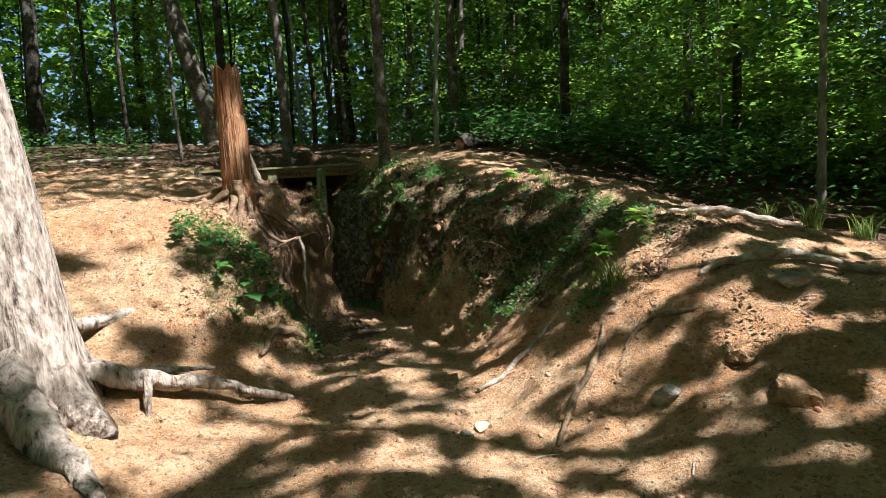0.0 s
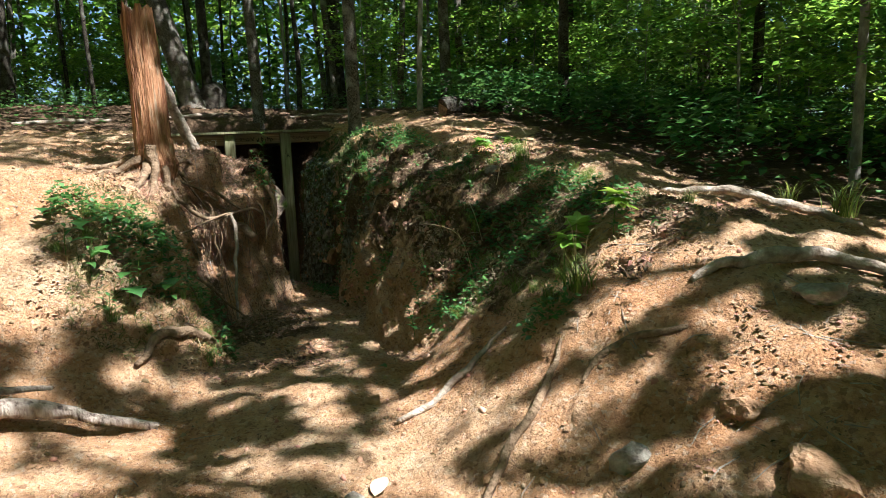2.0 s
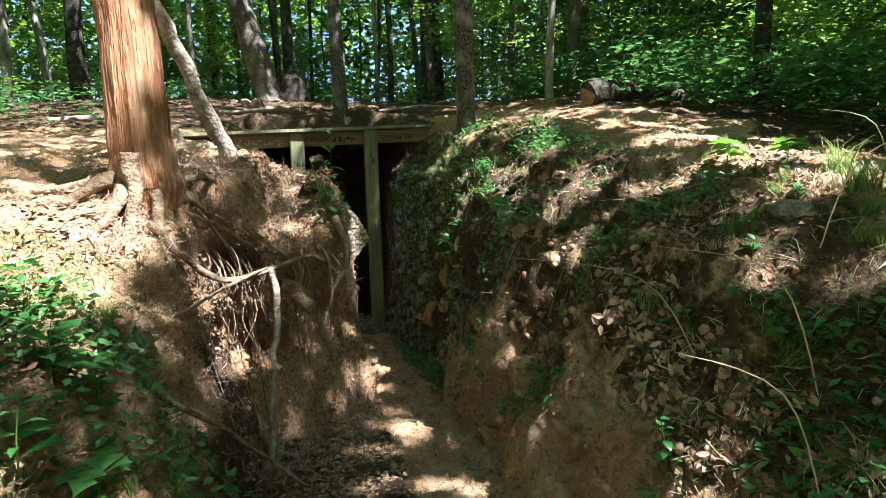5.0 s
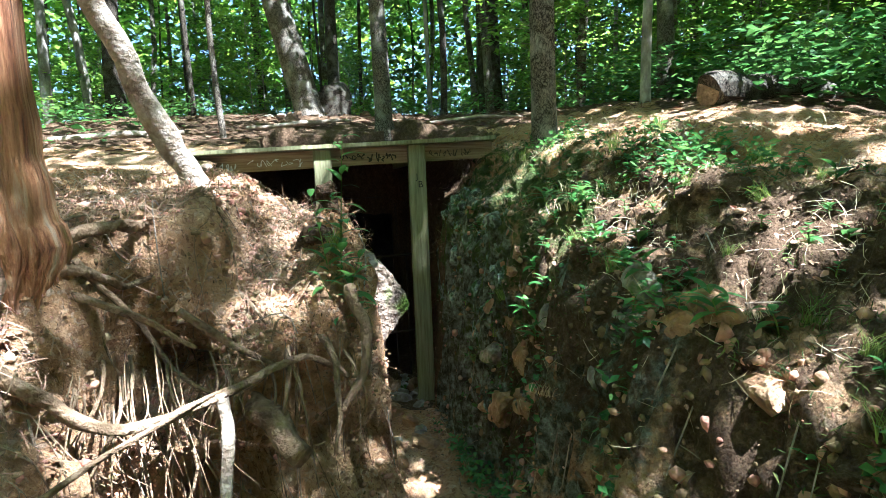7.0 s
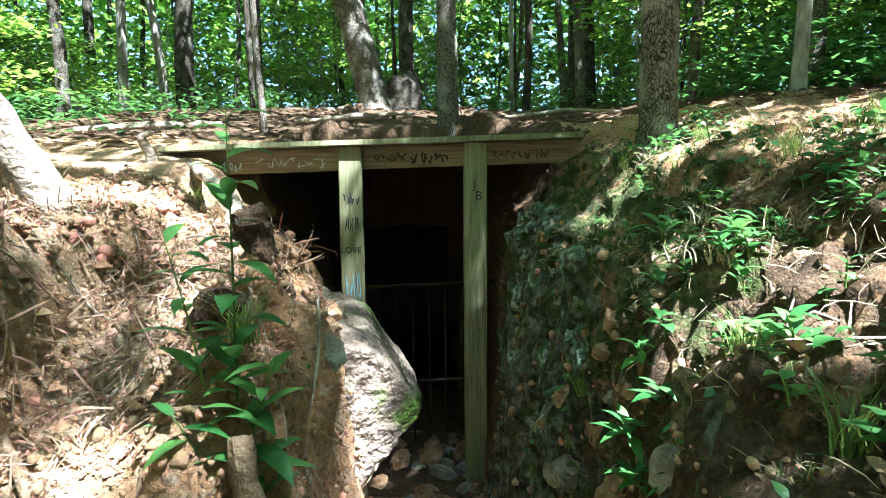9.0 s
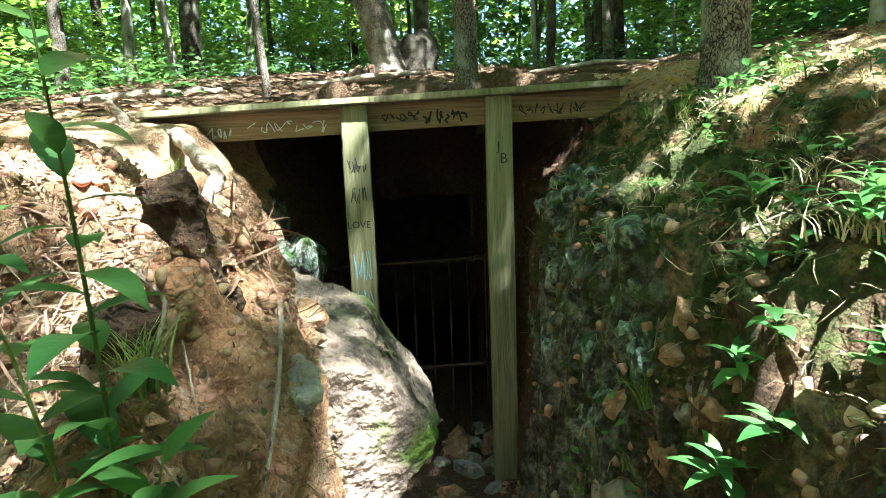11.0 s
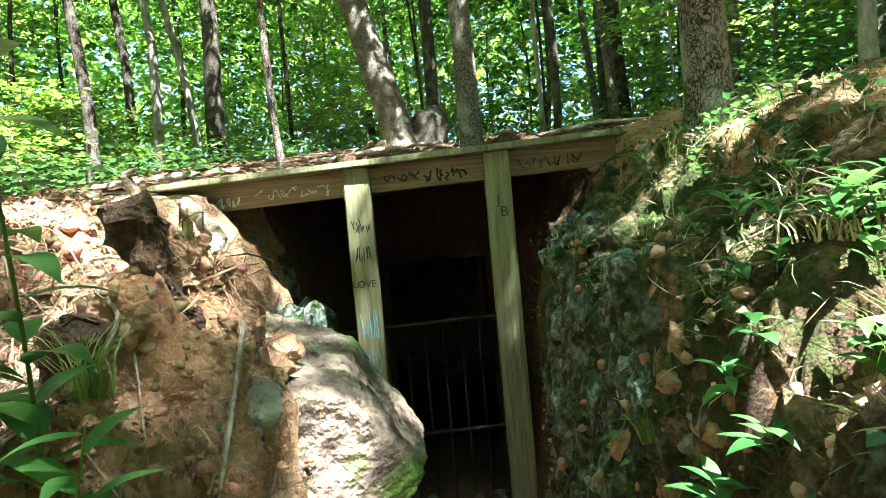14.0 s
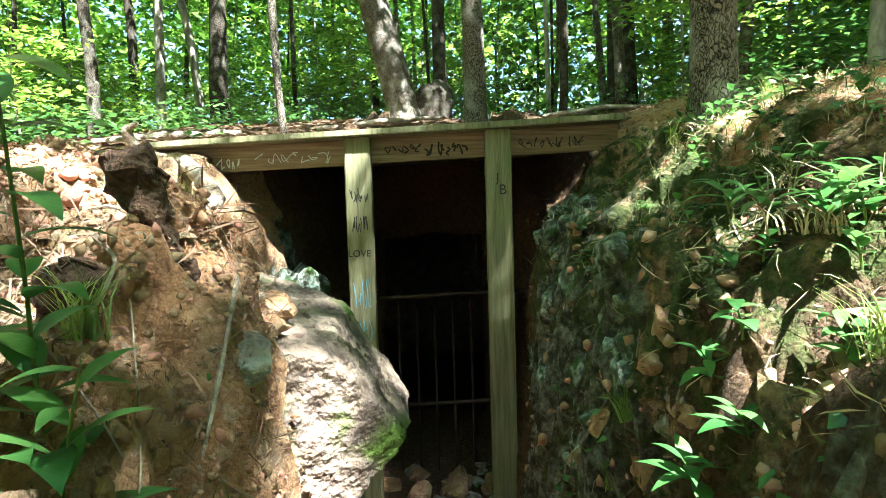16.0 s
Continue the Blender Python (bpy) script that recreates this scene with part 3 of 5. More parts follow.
STRAW = material("dry_straw", [(0.3, (0.30, 0.22, 0.12)), (0.7, (0.55, 0.45, 0.28))], 5, 3, 0.8, 0.0, vary=0.3)
# near-black base colour carries the shade inside the drift
SHADE_ROCK = material("shade_dark_rock", [(0.3, (0.012, 0.010, 0.009)), (0.55, (0.04, 0.034, 0.028)), (0.8, (0.09, 0.08, 0.065))], 8, 10, 0.6, 0.9, 24)
IRON = material("rusty_iron", [(0.3, (0.03, 0.02, 0.016)), (0.7, (0.10, 0.07, 0.055))], 12, 8, 0.6, 0.3, 60, metal=0.6)
INK_DARK = material("black_marker", [(0.3, (0.02, 0.02, 0.018)), (0.7, (0.04, 0.04, 0.035))], 9, 3, 0.8, 0.0)
INK_PALE = material("white_paint_pen", [(0.3, (0.55, 0.6, 0.62)), (0.7, (0.75, 0.78, 0.78))], 9, 3, 0.7, 0.0)
INK_BLUE = material("blue_paint_pen", [(0.3, (0.12, 0.28, 0.36)), (0.7, (0.22, 0.42, 0.5))], 9, 3, 0.7, 0.0)

# ---- the mine's drift behind the gate ----
bm = bmesh.new()
rings = []
for k in range(14):
    y = 12.3 + k * 0.3
    ring = []
    for q in range(18):
        a = 2 * math.pi * q / 18
        p = Vector((2.37 + 0.95 * math.copysign(abs(math.cos(a)) ** 0.6, math.cos(a)), y, 0.4 + 1.25 * math.copysign(abs(math.sin(a)) ** 0.6, math.sin(a))))
        ring.append(bm.verts.new(p + noise.noise_vector(p * 2.3) * 0.12))
    rings.append(ring)
for a, b in zip(rings, rings[1:]):
    for q in range(18):
        bm.faces.new((a[q], b[q], b[(q + 1) % 18], a[(q + 1) % 18]))
bm.faces.new(rings[-1])
tunnel = part("wall_tunnel", bm, SHADE_ROCK, None)
tagged(tunnel, "rough rock walls of the mine drift, darkened as shade", "tunnel", kind="structure")

# ---- timber footbridge over the portal ----
bridge = new("footbridge")
tagged(bridge, "weathered greenish timber footbridge over the mine trench", "bridge")
SLOPE = 0.030


def tilt(bm, k=SLOPE):
    for v in bm.verts:
        v.co.z += (v.co.x - 0.8) * k
    return bm


posts = []
for x0, lean in ((1.92, 0.0), (2.765, 0.0)):
    b = box(x0, x0 + 0.155, 10.15, 10.238, -0.5, 2.052 + (x0 + 0.08 - 0.8) * SLOPE, 0.007, 0.004, 6, int(x0 * 10))
    posts.append(part("post", b, TIMBER, bridge))
part("beam", tilt(box(0.86, 3.58, 10.242, 10.285, 1.898, 2.052, 0.006, 0.004, 5, 3)), TIMBER, bridge, "grain-scarred brown beam with scratched writing").data.materials[0] = BEAM
part("cap", tilt(box(0.775, 3.585, 10.105, 10.29, 2.054, 2.092, 0.006, 0.004, 5, 4)), TIMBER, bridge)
for k in range(15):
    part("plank", tilt(box(0.78 + (k % 3) * 0.03, 3.50 - (k % 2) * 0.04, 10.296 + k * 0.142, 10.296 + k * 0.142 + 0.136, 2.048, 2.088, 0.005)), TIMBER, bridge)
for x0 in (1.2, 2.9):
    part("joist", tilt(box(x0, x0 + 0.05, 10.30, 12.40, 1.90, 2.044, 0.004)), TIMBER, bridge)


def writing(text, size, at, mat, parent, name="lettering"):
    cu = bpy.data.curves.new(name, "FONT")
    cu.body, cu.size, cu.extrude, cu.align_x = text, size, 0.0008, "CENTER"
    tmp = bpy.data.objects.new(name, cu)
    me = bpy.data.meshes.new_from_object(tmp)
    bpy.data.objects.remove(tmp)
    me.materials.clear()
    me.materials.append(mat)
    return link(name, me, parent, at)


def scrawl(x0, x1, z0, z1, y, mat, parent, seed, strokes=7, r=0.0035):
    """Unreadable scratched strokes."""
    rr = random.Random(seed)
    for k in range(strokes):
        cx = x0 + (x1 - x0) * (k + 0.5) / strokes
        w = (x1 - x0) / strokes * 0.6
        p = [(cx + rr.uniform(-w, w), y, rr.uniform(z0, z1)) for _ in range(4)]
        part("stroke", tube(p, [r] * 4, 4, k, 0, steps=3, wiggle=0), mat, parent)


up = lambda x, z, y=10.147: pose(x, y, z, 90, 0, 0)
writing("LOVE", 0.058, up(1.992, 1.375), INK_DARK, posts[0])
writing("J", 0.075, up(2.832, 1.80), INK_DARK, posts[1])
writing("B", 0.085, up(2.862, 1.725), INK_DARK, posts[1])
scrawl(1.945, 2.055, 1.70, 1.79, 10.149, INK_DARK, posts[0], 1, 5, 0.003)
scrawl(1.955, 2.045, 1.52, 1.62, 10.149, INK_DARK, posts[0], 2, 6, 0.003)
scrawl(1.95, 2.05, 1.05, 1.25, 10.149, INK_BLUE, posts[0], 3, 5, 0.003)
scrawl(1.96, 2.05, 0.82, 1.0, 10.149, INK_BLUE, posts[0], 8, 5, 0.003)
scrawl(1.12, 1.26, 1.92, 2.0, 10.242, INK_PALE, bridge, 4, 5, 0.0045)
scrawl(1.36, 1.86, 1.95, 2.02, 10.242, INK_PALE, bridge, 5, 9, 0.003)
scrawl(2.16, 2.38, 1.98, 2.05, 10.242, INK_DARK, bridge, 6, 6, 0.004)
scrawl(2.40, 2.66, 1.97, 2.06, 10.242, INK_DARK, bridge, 7, 8, 0.006)
scrawl(2.98, 3.38, 2.0, 2.07, 10.242, INK_DARK, bridge, 9, 10, 0.003)

# ---- iron gate in the portal ----
gate = new("mine_gate")
tagged(gate, "rusty barred iron gate shut across the mine", "gate")
for z in (0.18, 1.0):
    part("rail", tube([(1.5, 10.95, z - 0.02), (3.1, 10.95, z + 0.03)], [0.016, 0.016], 8), IRON, gate)
for k in range(11):
    part("bar", tube([(1.6 + k * 0.135, 10.95, -0.5), (1.6 + k * 0.135, 10.95, 1.02)], [0.009, 0.009], 6), IRON, gate)
chain = new("chain")
tagged(chain, "rusty link chain hanging from the gate", "chain")
for k in range(18):
    pts = [(0.012 * math.cos(a), 0, 0.020 * math.sin(a)) for a in [2 * math.pi * q / 10 for q in range(11)]]
    lk = part("chain_link", tube(pts, [0.004] * 11, 5, 0, 0), IRON, chain)
    lk.matrix_basis = pose(2.72, 10.90, 1.55 - k * 0.031, 0, 0, 90 * (k % 2))

# ---- trees ----
def make_tree(x, y, h, r, bark, label, lean=(0.0, 0.0), crown_z=4.5, reach=2.6, clumps=34, per=110, leafsize=0.13, seed=0, flare=0.5, thin=False, mat=None, at_origin=False, bend=0.12, sides=14):
    """A tapered trunk with limbs and a crown of leaf sprays."""
    rng = np.random.default_rng(seed)
    t = new("tree")
    tagged(t, label, "tree")
    z = 0.0 if at_origin else ground_z(x, y)
    n = 9
    pts, rad = [], []
    ph = rng.uniform(0, 6)
    hs = [-0.25, 0.0, 0.12, 0.35] + [h * k / n for k in range(1, n + 1)]
    for zz in hs:
        q = max(zz, 0)
        wob = bend * math.sin(q * 0.7 + ph) * min(q / 3, 1)
        pts.append((x + lean[0] * q + wob, y + lean[1] * q + wob * 0.6, z + zz))
        rad.append(r * (1 - 0.72 * q / h))
    bms = [tube(pts, rad, sides, seed, 0.12, flare)]
    lb, tips = limbs(rng, x + lean[0] * h * 0.7, y + lean[1] * h * 0.7, z, h, r, 7, reach)
    part("trunk", join(bms + lb), bark, t, smooth=True)
    cx, cy = x + lean[0] * h * 0.75, y + lean[1] * h * 0.75
    C = []
    while len(C) < clumps:
        v = rng.uniform(-1, 1, 3)
        if 0.15 < (v ** 2).sum() < 1:
            C.append((cx + v[0] * reach, cy + v[1] * reach, z + crown_z + (v[2] + 1) / 2 * (h * 1.08 - crown_z)))
    P = sprays(C, per, 0.42, 0.14, rng)
    if thin:
        P = thin_crown(P, rng)
    V, F = leaf_cloud(P, leafsize, rng)
    link("crown", mesh_of("crown", V, F, mat or LEAF), t)
    return t


GREYB, DARKB, PALEB = "tall tree with grey furrowed bark", "tall tree with dark furrowed bark", "slender tree with pale blotched bark"
# trees beside the trench
tree_a = make_tree(1.88, 16.3, 11, 0.26, BARK_GREY, "leaning tree with lichen-pale furrowed bark", (-0.24, 0.03), 7, 4.5, 80, seed=1, flare=0.75, thin=True, bend=0.03)
make_tree(2.84, 12.6, 10, 0.115, BARK_GREY, "slim tree with furrowed bark and flared foot", (-0.02, 0.0), 6.5, 4.2, 80, seed=2, flare=0.9, thin=True, bend=0.06)
make_tree(3.75, 9.35, 10, 0.102, BARK_GREY, "slim tree with grey bark on the trench edge", (-0.012, 0.0), 6.5, 4.2, 80, seed=3, flare=0.8, thin=True, bend=0.04)
make_tree(5.40, 10.6, 8, 0.055, BARK_PALE, PALEB, (0.03, 0.0), 4.8, 1.8, 24, seed=4, thin=True)
make_tree(0.78, 13.0, 6, 0.042, BARK_GREY, "thin grey sapling tree behind the bridge", (-0.03, 0.0), 4.2, 1.2, 16, seed=5, thin=True, flare=0.2)
make_tree(7.0, 12.7, 10, 0.13, BARK_GREY, GREYB, (0.02, 0), 5, 2.6, seed=6, thin=True)
make_tree(6.2, 18.7, 12, 0.30, BARK_DARK, DARKB, (0.0, 0), 5.5, 3, seed=7)
make_tree(-2.9, 15.7, 10, 0.10, BARK_DARK, DARKB, (-0.01, 0), 4.6, 2.4, seed=8)
make_tree(-2.4, 19.6, 11, 0.22, BARK_DARK, DARKB, (-0.02, 0), 5, 2.8, seed=9)
make_tree(-4.2, 20.6, 10, 0.13, BARK_PALE, PALEB, (-0.03, 0), 4.8, 2.2, seed=10)
make_tree(-3.5, 21.2, 10, 0.12, BARK_PALE, PALEB, (-0.10, 0), 4.8, 2.2, seed=11)
make_tree(7.15, 4.05, 7, 0.05, BARK_PALE, PALEB, (0.0, 0), 3.4, 1.6, 22, 90, seed=12, thin=True, flare=0.3)
# the big pine-barked tree by the start, with its roots
big = make_tree(-0.68, 4.1, 12, 0.30, BARK_BIG, "stout tree with thick plated bark and bare roots", (-0.135, 0.02), 6.5, 3.0, 40, 90, seed=13, flare=0.8, thin=True, bend=0.0, sides=28)
for pts, r0 in ((((-0.5, 4.05, 0.62), (-0.2, 4.1, 0.45), (0.1, 4.17, 0.36), (0.45, 4.2, 0.25), (0.85, 4.18, 0.08)), 0.085), (((-0.75, 3.9, 0.7), (-0.6, 3.55, 0.45), (-0.42, 3.3, 0.25), (-0.3, 3.0, 0.1)), 0.13),
                (((-0.4, 4.15, 0.5), (0.0, 4.3, 0.42), (0.35, 4.35, 0.36)), 0.04), (((-0.1, 4.12, 0.45), (-0.08, 4.0, 0.3), (-0.1, 3.92, 0.12)), 0.03), (((-0.45, 4.5, 0.75), (-0.1, 4.9, 0.72), (0.3, 5.0, 0.66)), 0.05)):
    part("root", tube(pts, [r0 * (1 - 0.75 * k / (len(pts) - 1)) for k in range(len(pts))], 14, len(pts), 0.45, steps=5), BARK_BIG, big, smooth=True)
# trees on the sun's side, whose crowns dapple the ground
for k, (x, y) in enumerate(((6.6, -3.0), (9.0, -1.0), (6.9, 2.5), (11.5, 0.5), (8.6, 6.2), (11.0, 4.2), (13.0, 6.0), (10.4, 8.6), (4.4, -3.2), (9.4, 1.6), (7.6, 9.2), (2.4, -5.2), (9.6, 11.5), (6.2, 0.0), (12.0, 9.5), (14.5, 3.0), (12.5, 13.5), (15.5, 10.0), (17.0, 6.0), (8.4, 14.6), (10.5, 17.0), (14.0, 16.5))):
    make_tree(x, y, 9 + (k * 7 % 5) * 0.7, 0.075 + 0.012 * (k % 4), (BARK_DARK, BARK_GREY)[k % 2], (DARKB, GREYB)[k % 2], (0, 0), 4.2 + (k % 3) * 0.5, 3.0, 52, 400, 0.115, seed=40 + k, thin=True)

make_tree(7.2, 2.9, 15, 0.11, BARK_DARK, DARKB, (0, 0), 9.8, 4.6, 110, 330, 0.125, seed=90, thin=True)
make_tree(5.2, -1.2, 15, 0.10, BARK_GREY, GREYB, (0, 0), 10.5, 3.4, 60, 360, 0.125, seed=91, thin=True)

# tall trees whose crowns close the sky over the trench
for k, (x, y) in enumerate(((-5.0, 2.0), (-4.6, 7.4), (-2.6, -2.6), (0.6, -4.6), (-8.2, 4.8), (-7.0, -2.0), (-6.6, 11.0), (3.6, -6.4), (10.0, 14.5), (-1.0, -8.0))):
    make_tree(x, y, 14.5 + k % 3, 0.12 + 0.02 * (k % 3), (BARK_DARK, BARK_GREY)[k % 2], (DARKB, GREYB)[k % 2], (0, 0), 7.5 + k % 3, 5.2, 130, 230, 0.165, seed=140 + k, thin=True)

# the wood around: a few grown trees, copied
rngf = np.random.default_rng(77)
protos = [make_tree(0, 0, 12 + k, (0.06, 0.10, 0.04, 0.13, 0.05)[k], (BARK_DARK, BARK_GREY, BARK_DARK, BARK_DARK, BARK_PALE)[k], (DARKB, GREYB, DARKB, DARKB, PALEB)[k], ((0.02, 0), (-0.03, 0), (0.05, 0), (0, 0), (-0.06, 0))[k], 4.4 + 0.5 * k, 3.2, 38, 90, 0.19, seed=60 + k, at_origin=True, mat=(LEAF, LEAF_BRIGHT)[k % 2]) for k in range(5)]
spots = [(1.72, 16.3), (2.84, 12.6), (6.2, 18.7), (-2.9, 15.7), (-2.4, 19.6), (-4.2, 20.6), (7.0, 12.7)]


def free(x, y, gap):
    if -4.0 < x < 7.5 and -3 < y < 12.8:
        return False
    if -4.0 < x < 15 and -13 < y < 12:
        return False
    return all((x - a) ** 2 + (y - b) ** 2 > gap * gap for a, b in spots)


placed = 0
while placed < 165:
    if placed < 130:
        x, y = rngf.uniform(-24, 30), rngf.uniform(13, 36)
    else:
        x, y = rngf.uniform(-22, 24), rngf.uniform(-20, 14)
    if not free(x, y, 1.35) or (placed < 130 and x < 1 and rngf.random() < 0.6):
        continue
    spots.append((x, y))
    pr = protos[int(rngf.integers(0, 5))]
    m = pose(x, y, ground_z(x, y), 0, 0, rngf.uniform(0, 360)) @ Matrix.Scale(float(rngf.uniform(0.85, 1.2)), 4)
    if placed < 5:
        pr = protos[placed]
        pr.matrix_basis = m
    else:
        copy_thing(pr, Matrix.Identity(4)).matrix_basis = m
    placed += 1


def make_shrub(h, seed, mat, clumps=22, per=55, size=0.12):
    """A leafy understorey sapling: thin stems, flat sprays of leaves."""
    rng = np.random.default_rng(seed)
    s = new("sapling")
    tagged(s, "leafy green understorey sapling in the wood", "sapling", "understorey saplings")
    bms, C = [tube([(0, 0, -0.1), (0.05, 0.03, h * 0.5), (0.0, 0.1, h)], [0.018, 0.013, 0.004], 6, seed)], []
    for k in range(clumps):
        a, t = rng.uniform(0, 6.28), rng.uniform(0.15, 1.0)
        L = (1.15 - t) * 0.9 * rng.uniform(0.5, 1.2) + 0.15
        e = Vector((math.cos(a) * L, math.sin(a) * L, h * t + L * 0.25))
        bms.append(tube([(0.03, 0.03, h * t), e], [0.006, 0.002], 4, k))
        C.append(e[:])
    part("stem", bms[0], BARK_PALE, s)
    part("branchwork", join(bms[1:]), BARK_PALE, s)["kind"] = "stuff"
    P = sprays(C, per, 0.24, 0.07, rng)
    V, F = leaf_cloud(P, size, rng, 0.3)
    link("foliage", mesh_of("foliage", V, F, mat), s)
    return s


shrubs = [make_shrub(2.2, 5, LEAF_BRIGHT), make_shrub(3.4, 6, LEAF, 30), make_shrub(1.4, 7, LEAF_BRIGHT, 16), make_shrub(4.4, 8, LEAF_BRIGHT, 38)]
placed = 0
while placed < 280:
    x, y = (rngf.uniform(-20, 26), rngf.uniform(14.5, 34)) if placed < 180 else (rngf.uniform(7.8, 18), rngf.uniform(2, 17))
    if not (x > 6.6 or y > 14.5) or any((x - a) ** 2 + (y - b) ** 2 < 0.5 for a, b in spots):
        continue
    if abs(x - 1.0) < 3.5 and y < 19:
        continue
    spots.append((x, y))
    pr = shrubs[int(rngf.integers(0, 4))]
    m = pose(x, y, ground_z(x, y), 0, 0, rngf.uniform(0, 360)) @ Matrix.Scale(float(rngf.uniform(0.7, 1.25)), 4)
    if placed < 4:
        pr = shrubs[placed]
        pr.matrix_basis = m
    else:
        copy_thing(pr, Matrix.Identity(4)).matrix_basis = m
    placed += 1

# far woods: a deep belt of leaves all round
n = 190000
ang, dist = rngf.uniform(0, 2 * np.pi, n), rngf.uniform(31, 52, n)
hh = rngf.uniform(0, 1, n) ** 0.8 * 22
fx, fy = dist * np.cos(ang), 8 + dist * np.sin(ang)
clump = vnoise(fx * 0.5, fy * 0.5, 4) + 0.8 * vnoise(ang * 40, hh * 0.5, 6)
sel = clump > -0.95
P = np.stack([fx, fy, land(fx, fy, False) + hh], 1)[sel]
V, F = leaf_cloud(P, 0.7, rngf, 0.5, 0.36)
woods = link("far_woods", mesh_of("far_woods", V, F, LEAF_BRIGHT))
tagged(woods, "dense green leaves of the distant wood", "woods", kind="stuff")

n = 34000
ang, dist = rngf.uniform(0.9, 3.0, n), rngf.uniform(21, 29, n)
fx, fy, hh = dist * np.cos(ang), 6 + dist * np.sin(ang), rngf.uniform(0, 1, n) * 14
sel = vnoise(fx * 0.8, fy * 0.8, 14) + 0.8 * vnoise(ang * 30, hh * 0.7, 16) > -0.45
P = np.stack([fx, fy, land(fx, fy, False) + hh], 1)[sel]
V, F = leaf_cloud(P, 0.32, rngf, 0.45, 0.34)
tagged(link("far_woods", mesh_of("far_woods", V, F, LEAF)), "green leaves of the wood behind the clearing", "woods", kind="stuff")

# ---- ground cover ----
def cover(name, label, cat, n, area, size, mat, rng, lift=(0.002, 0.014), flat=0.10, mask=None, width=0.3):
    x, y = rng.uniform(area[0], area[1], n), rng.uniform(area[2], area[3], n)
    if mask is not None:
        k = mask(x, y)
        x, y = x[k], y[k]
    if mat is LITTER:
        g = np.hypot(land(x + 0.05, y) - land(x - 0.05, y), land(x, y + 0.05) - land(x, y - 0.05)) / 0.1
        x, y = x[g < 1.1], y[g < 1.1]
    x2, y2, z2 = surface(x, y)
    P = np.stack([x2, y2, z2 + rng.uniform(lift[0], lift[1], len(x))], 1)
    V, F = leaf_cloud(P, size, rng, flat, width, 0.0)
    return tagged(link(name, mesh_of(name, V, F, mat)), label, cat, kind="stuff")


rngc = np.random.default_rng(5)
litter_mask = lambda x, y: ((y > 11.2 + 0.6 * vnoise(x, y, 2)) | (x > 5.4 + 0.5 * vnoise(x, y, 3)) | (x < -1.6)) & ~((x > 1.6) & (x < 3.2) & (y < 12.7))
cover("leaf_litter", "dry brown leaf litter on the forest floor", "leaf litter", 26000, (-10, 13, 1.0, 24), 0.10, LITTER, rngc, mask=litter_mask)
cover("fallen_leaves", "scattered dry leaves and chips on the mound", "leaf litter", 26000, (2.5, 5.8, 1.5, 11), 0.028, LITTER, rngc, mask=lambda x, y: (rngc.random(len(x)) < 1 - 0.85 * smooth01((y - 5.5) / 1.2)) & (vnoise(x * 2.2, y * 2.2, 7) + 0.5 * vnoise(x * 7, y * 7, 8) + 0.7 * smooth01((y - 3.2) / 1.0) - 0.5 > 0.0))
cover("fallen_leaves", "dry leaves gathered at the foot of the bank", "leaf litter", 5000, (0.2, 2.2, 4.8, 6.7), 0.032, LITTER, rngc, mask=lambda x, y: vnoise(x * 2.5, y * 2.5, 9) > -0.25)
cover("undergrowth", "low green undergrowth on the forest floor", "undergrowth", 60000, (-14, 24, 2.0, 30), 0.11, LEAF_HERB, rngc, (0.05, 0.45), 0.3, mask=lambda x, y: ((x > 5.9 + 0.5 * vnoise(x, y, 3)) | (y > 14 + vnoise(x, y, 5)) | ((x < 0.4) & (y > 11.6)) | ((x < -2.6) & (y > 8.5))) & (vnoise(x * 0.8, y * 0.8, 12) + 0.6 * vnoise(x * 3, y * 3, 13) > 0.0) & ~((x > 0.2) & (x < 5.2) & (y < 16.5)))
cover("undergrowth", "thick green undergrowth at the edge of the wood", "undergrowth", 26000, (5.6, 15, 1.8, 15), 0.13, LEAF_HERB, rngc, (0.05, 0.75), 0.3, mask=lambda x, y: (x > 6.0 + 0.6 * vnoise(x, y, 3)) & (vnoise(x * 0.9, y * 0.9, 18) > -0.5))
cover("ground_herbs", "small green herbs and seedlings on the bank", "herbs", 17000, (2.75, 3.95, 3.2, 9.6), 0.045, LEAF_HERB, rngc, (0.005, 0.11), 0.4, mask=lambda x, y: vnoise(x * 2.4, y * 2.4, 14) + 0.6 * vnoise(x * 6, y * 6, 15) > 0.40)
cover("ground_herbs", "small green herbs on the sunny clay bank", "herbs", 3200, (0.25, 1.4, 4.8, 6.0), 0.05, LEAF_HERB, rngc, (0.01, 0.16), 0.4, mask=lambda x, y: vnoise(x * 2.4, y * 2.4, 24) + 0.6 * vnoise(x * 6, y * 6, 15) > 0.2)


CHIP = material("bark_chips_and_scraps", [(0.3, (0.09, 0.05, 0.028)), (0.5, (0.24, 0.15, 0.085)), (0.75, (0.50, 0.38, 0.26))], 1.3, 3, 0.85, 0.0, vary=0.75)
FIBRE = material("fine_dead_rootlets", [(0.3, (0.20, 0.11, 0.065)), (0.55, (0.40, 0.27, 0.18)), (0.75, (0.58, 0.46, 0.34))], 1.5, 3, 0.9, 0.0, vary=0.5)
TURF = material("moss_and_fine_grass", [(0.3, (0.045, 0.065, 0.015)), (0.7, (0.12, 0.15, 0.04))], 2.5, 4, 0.8, 0.0, vary=0.5, through_light=0.2)
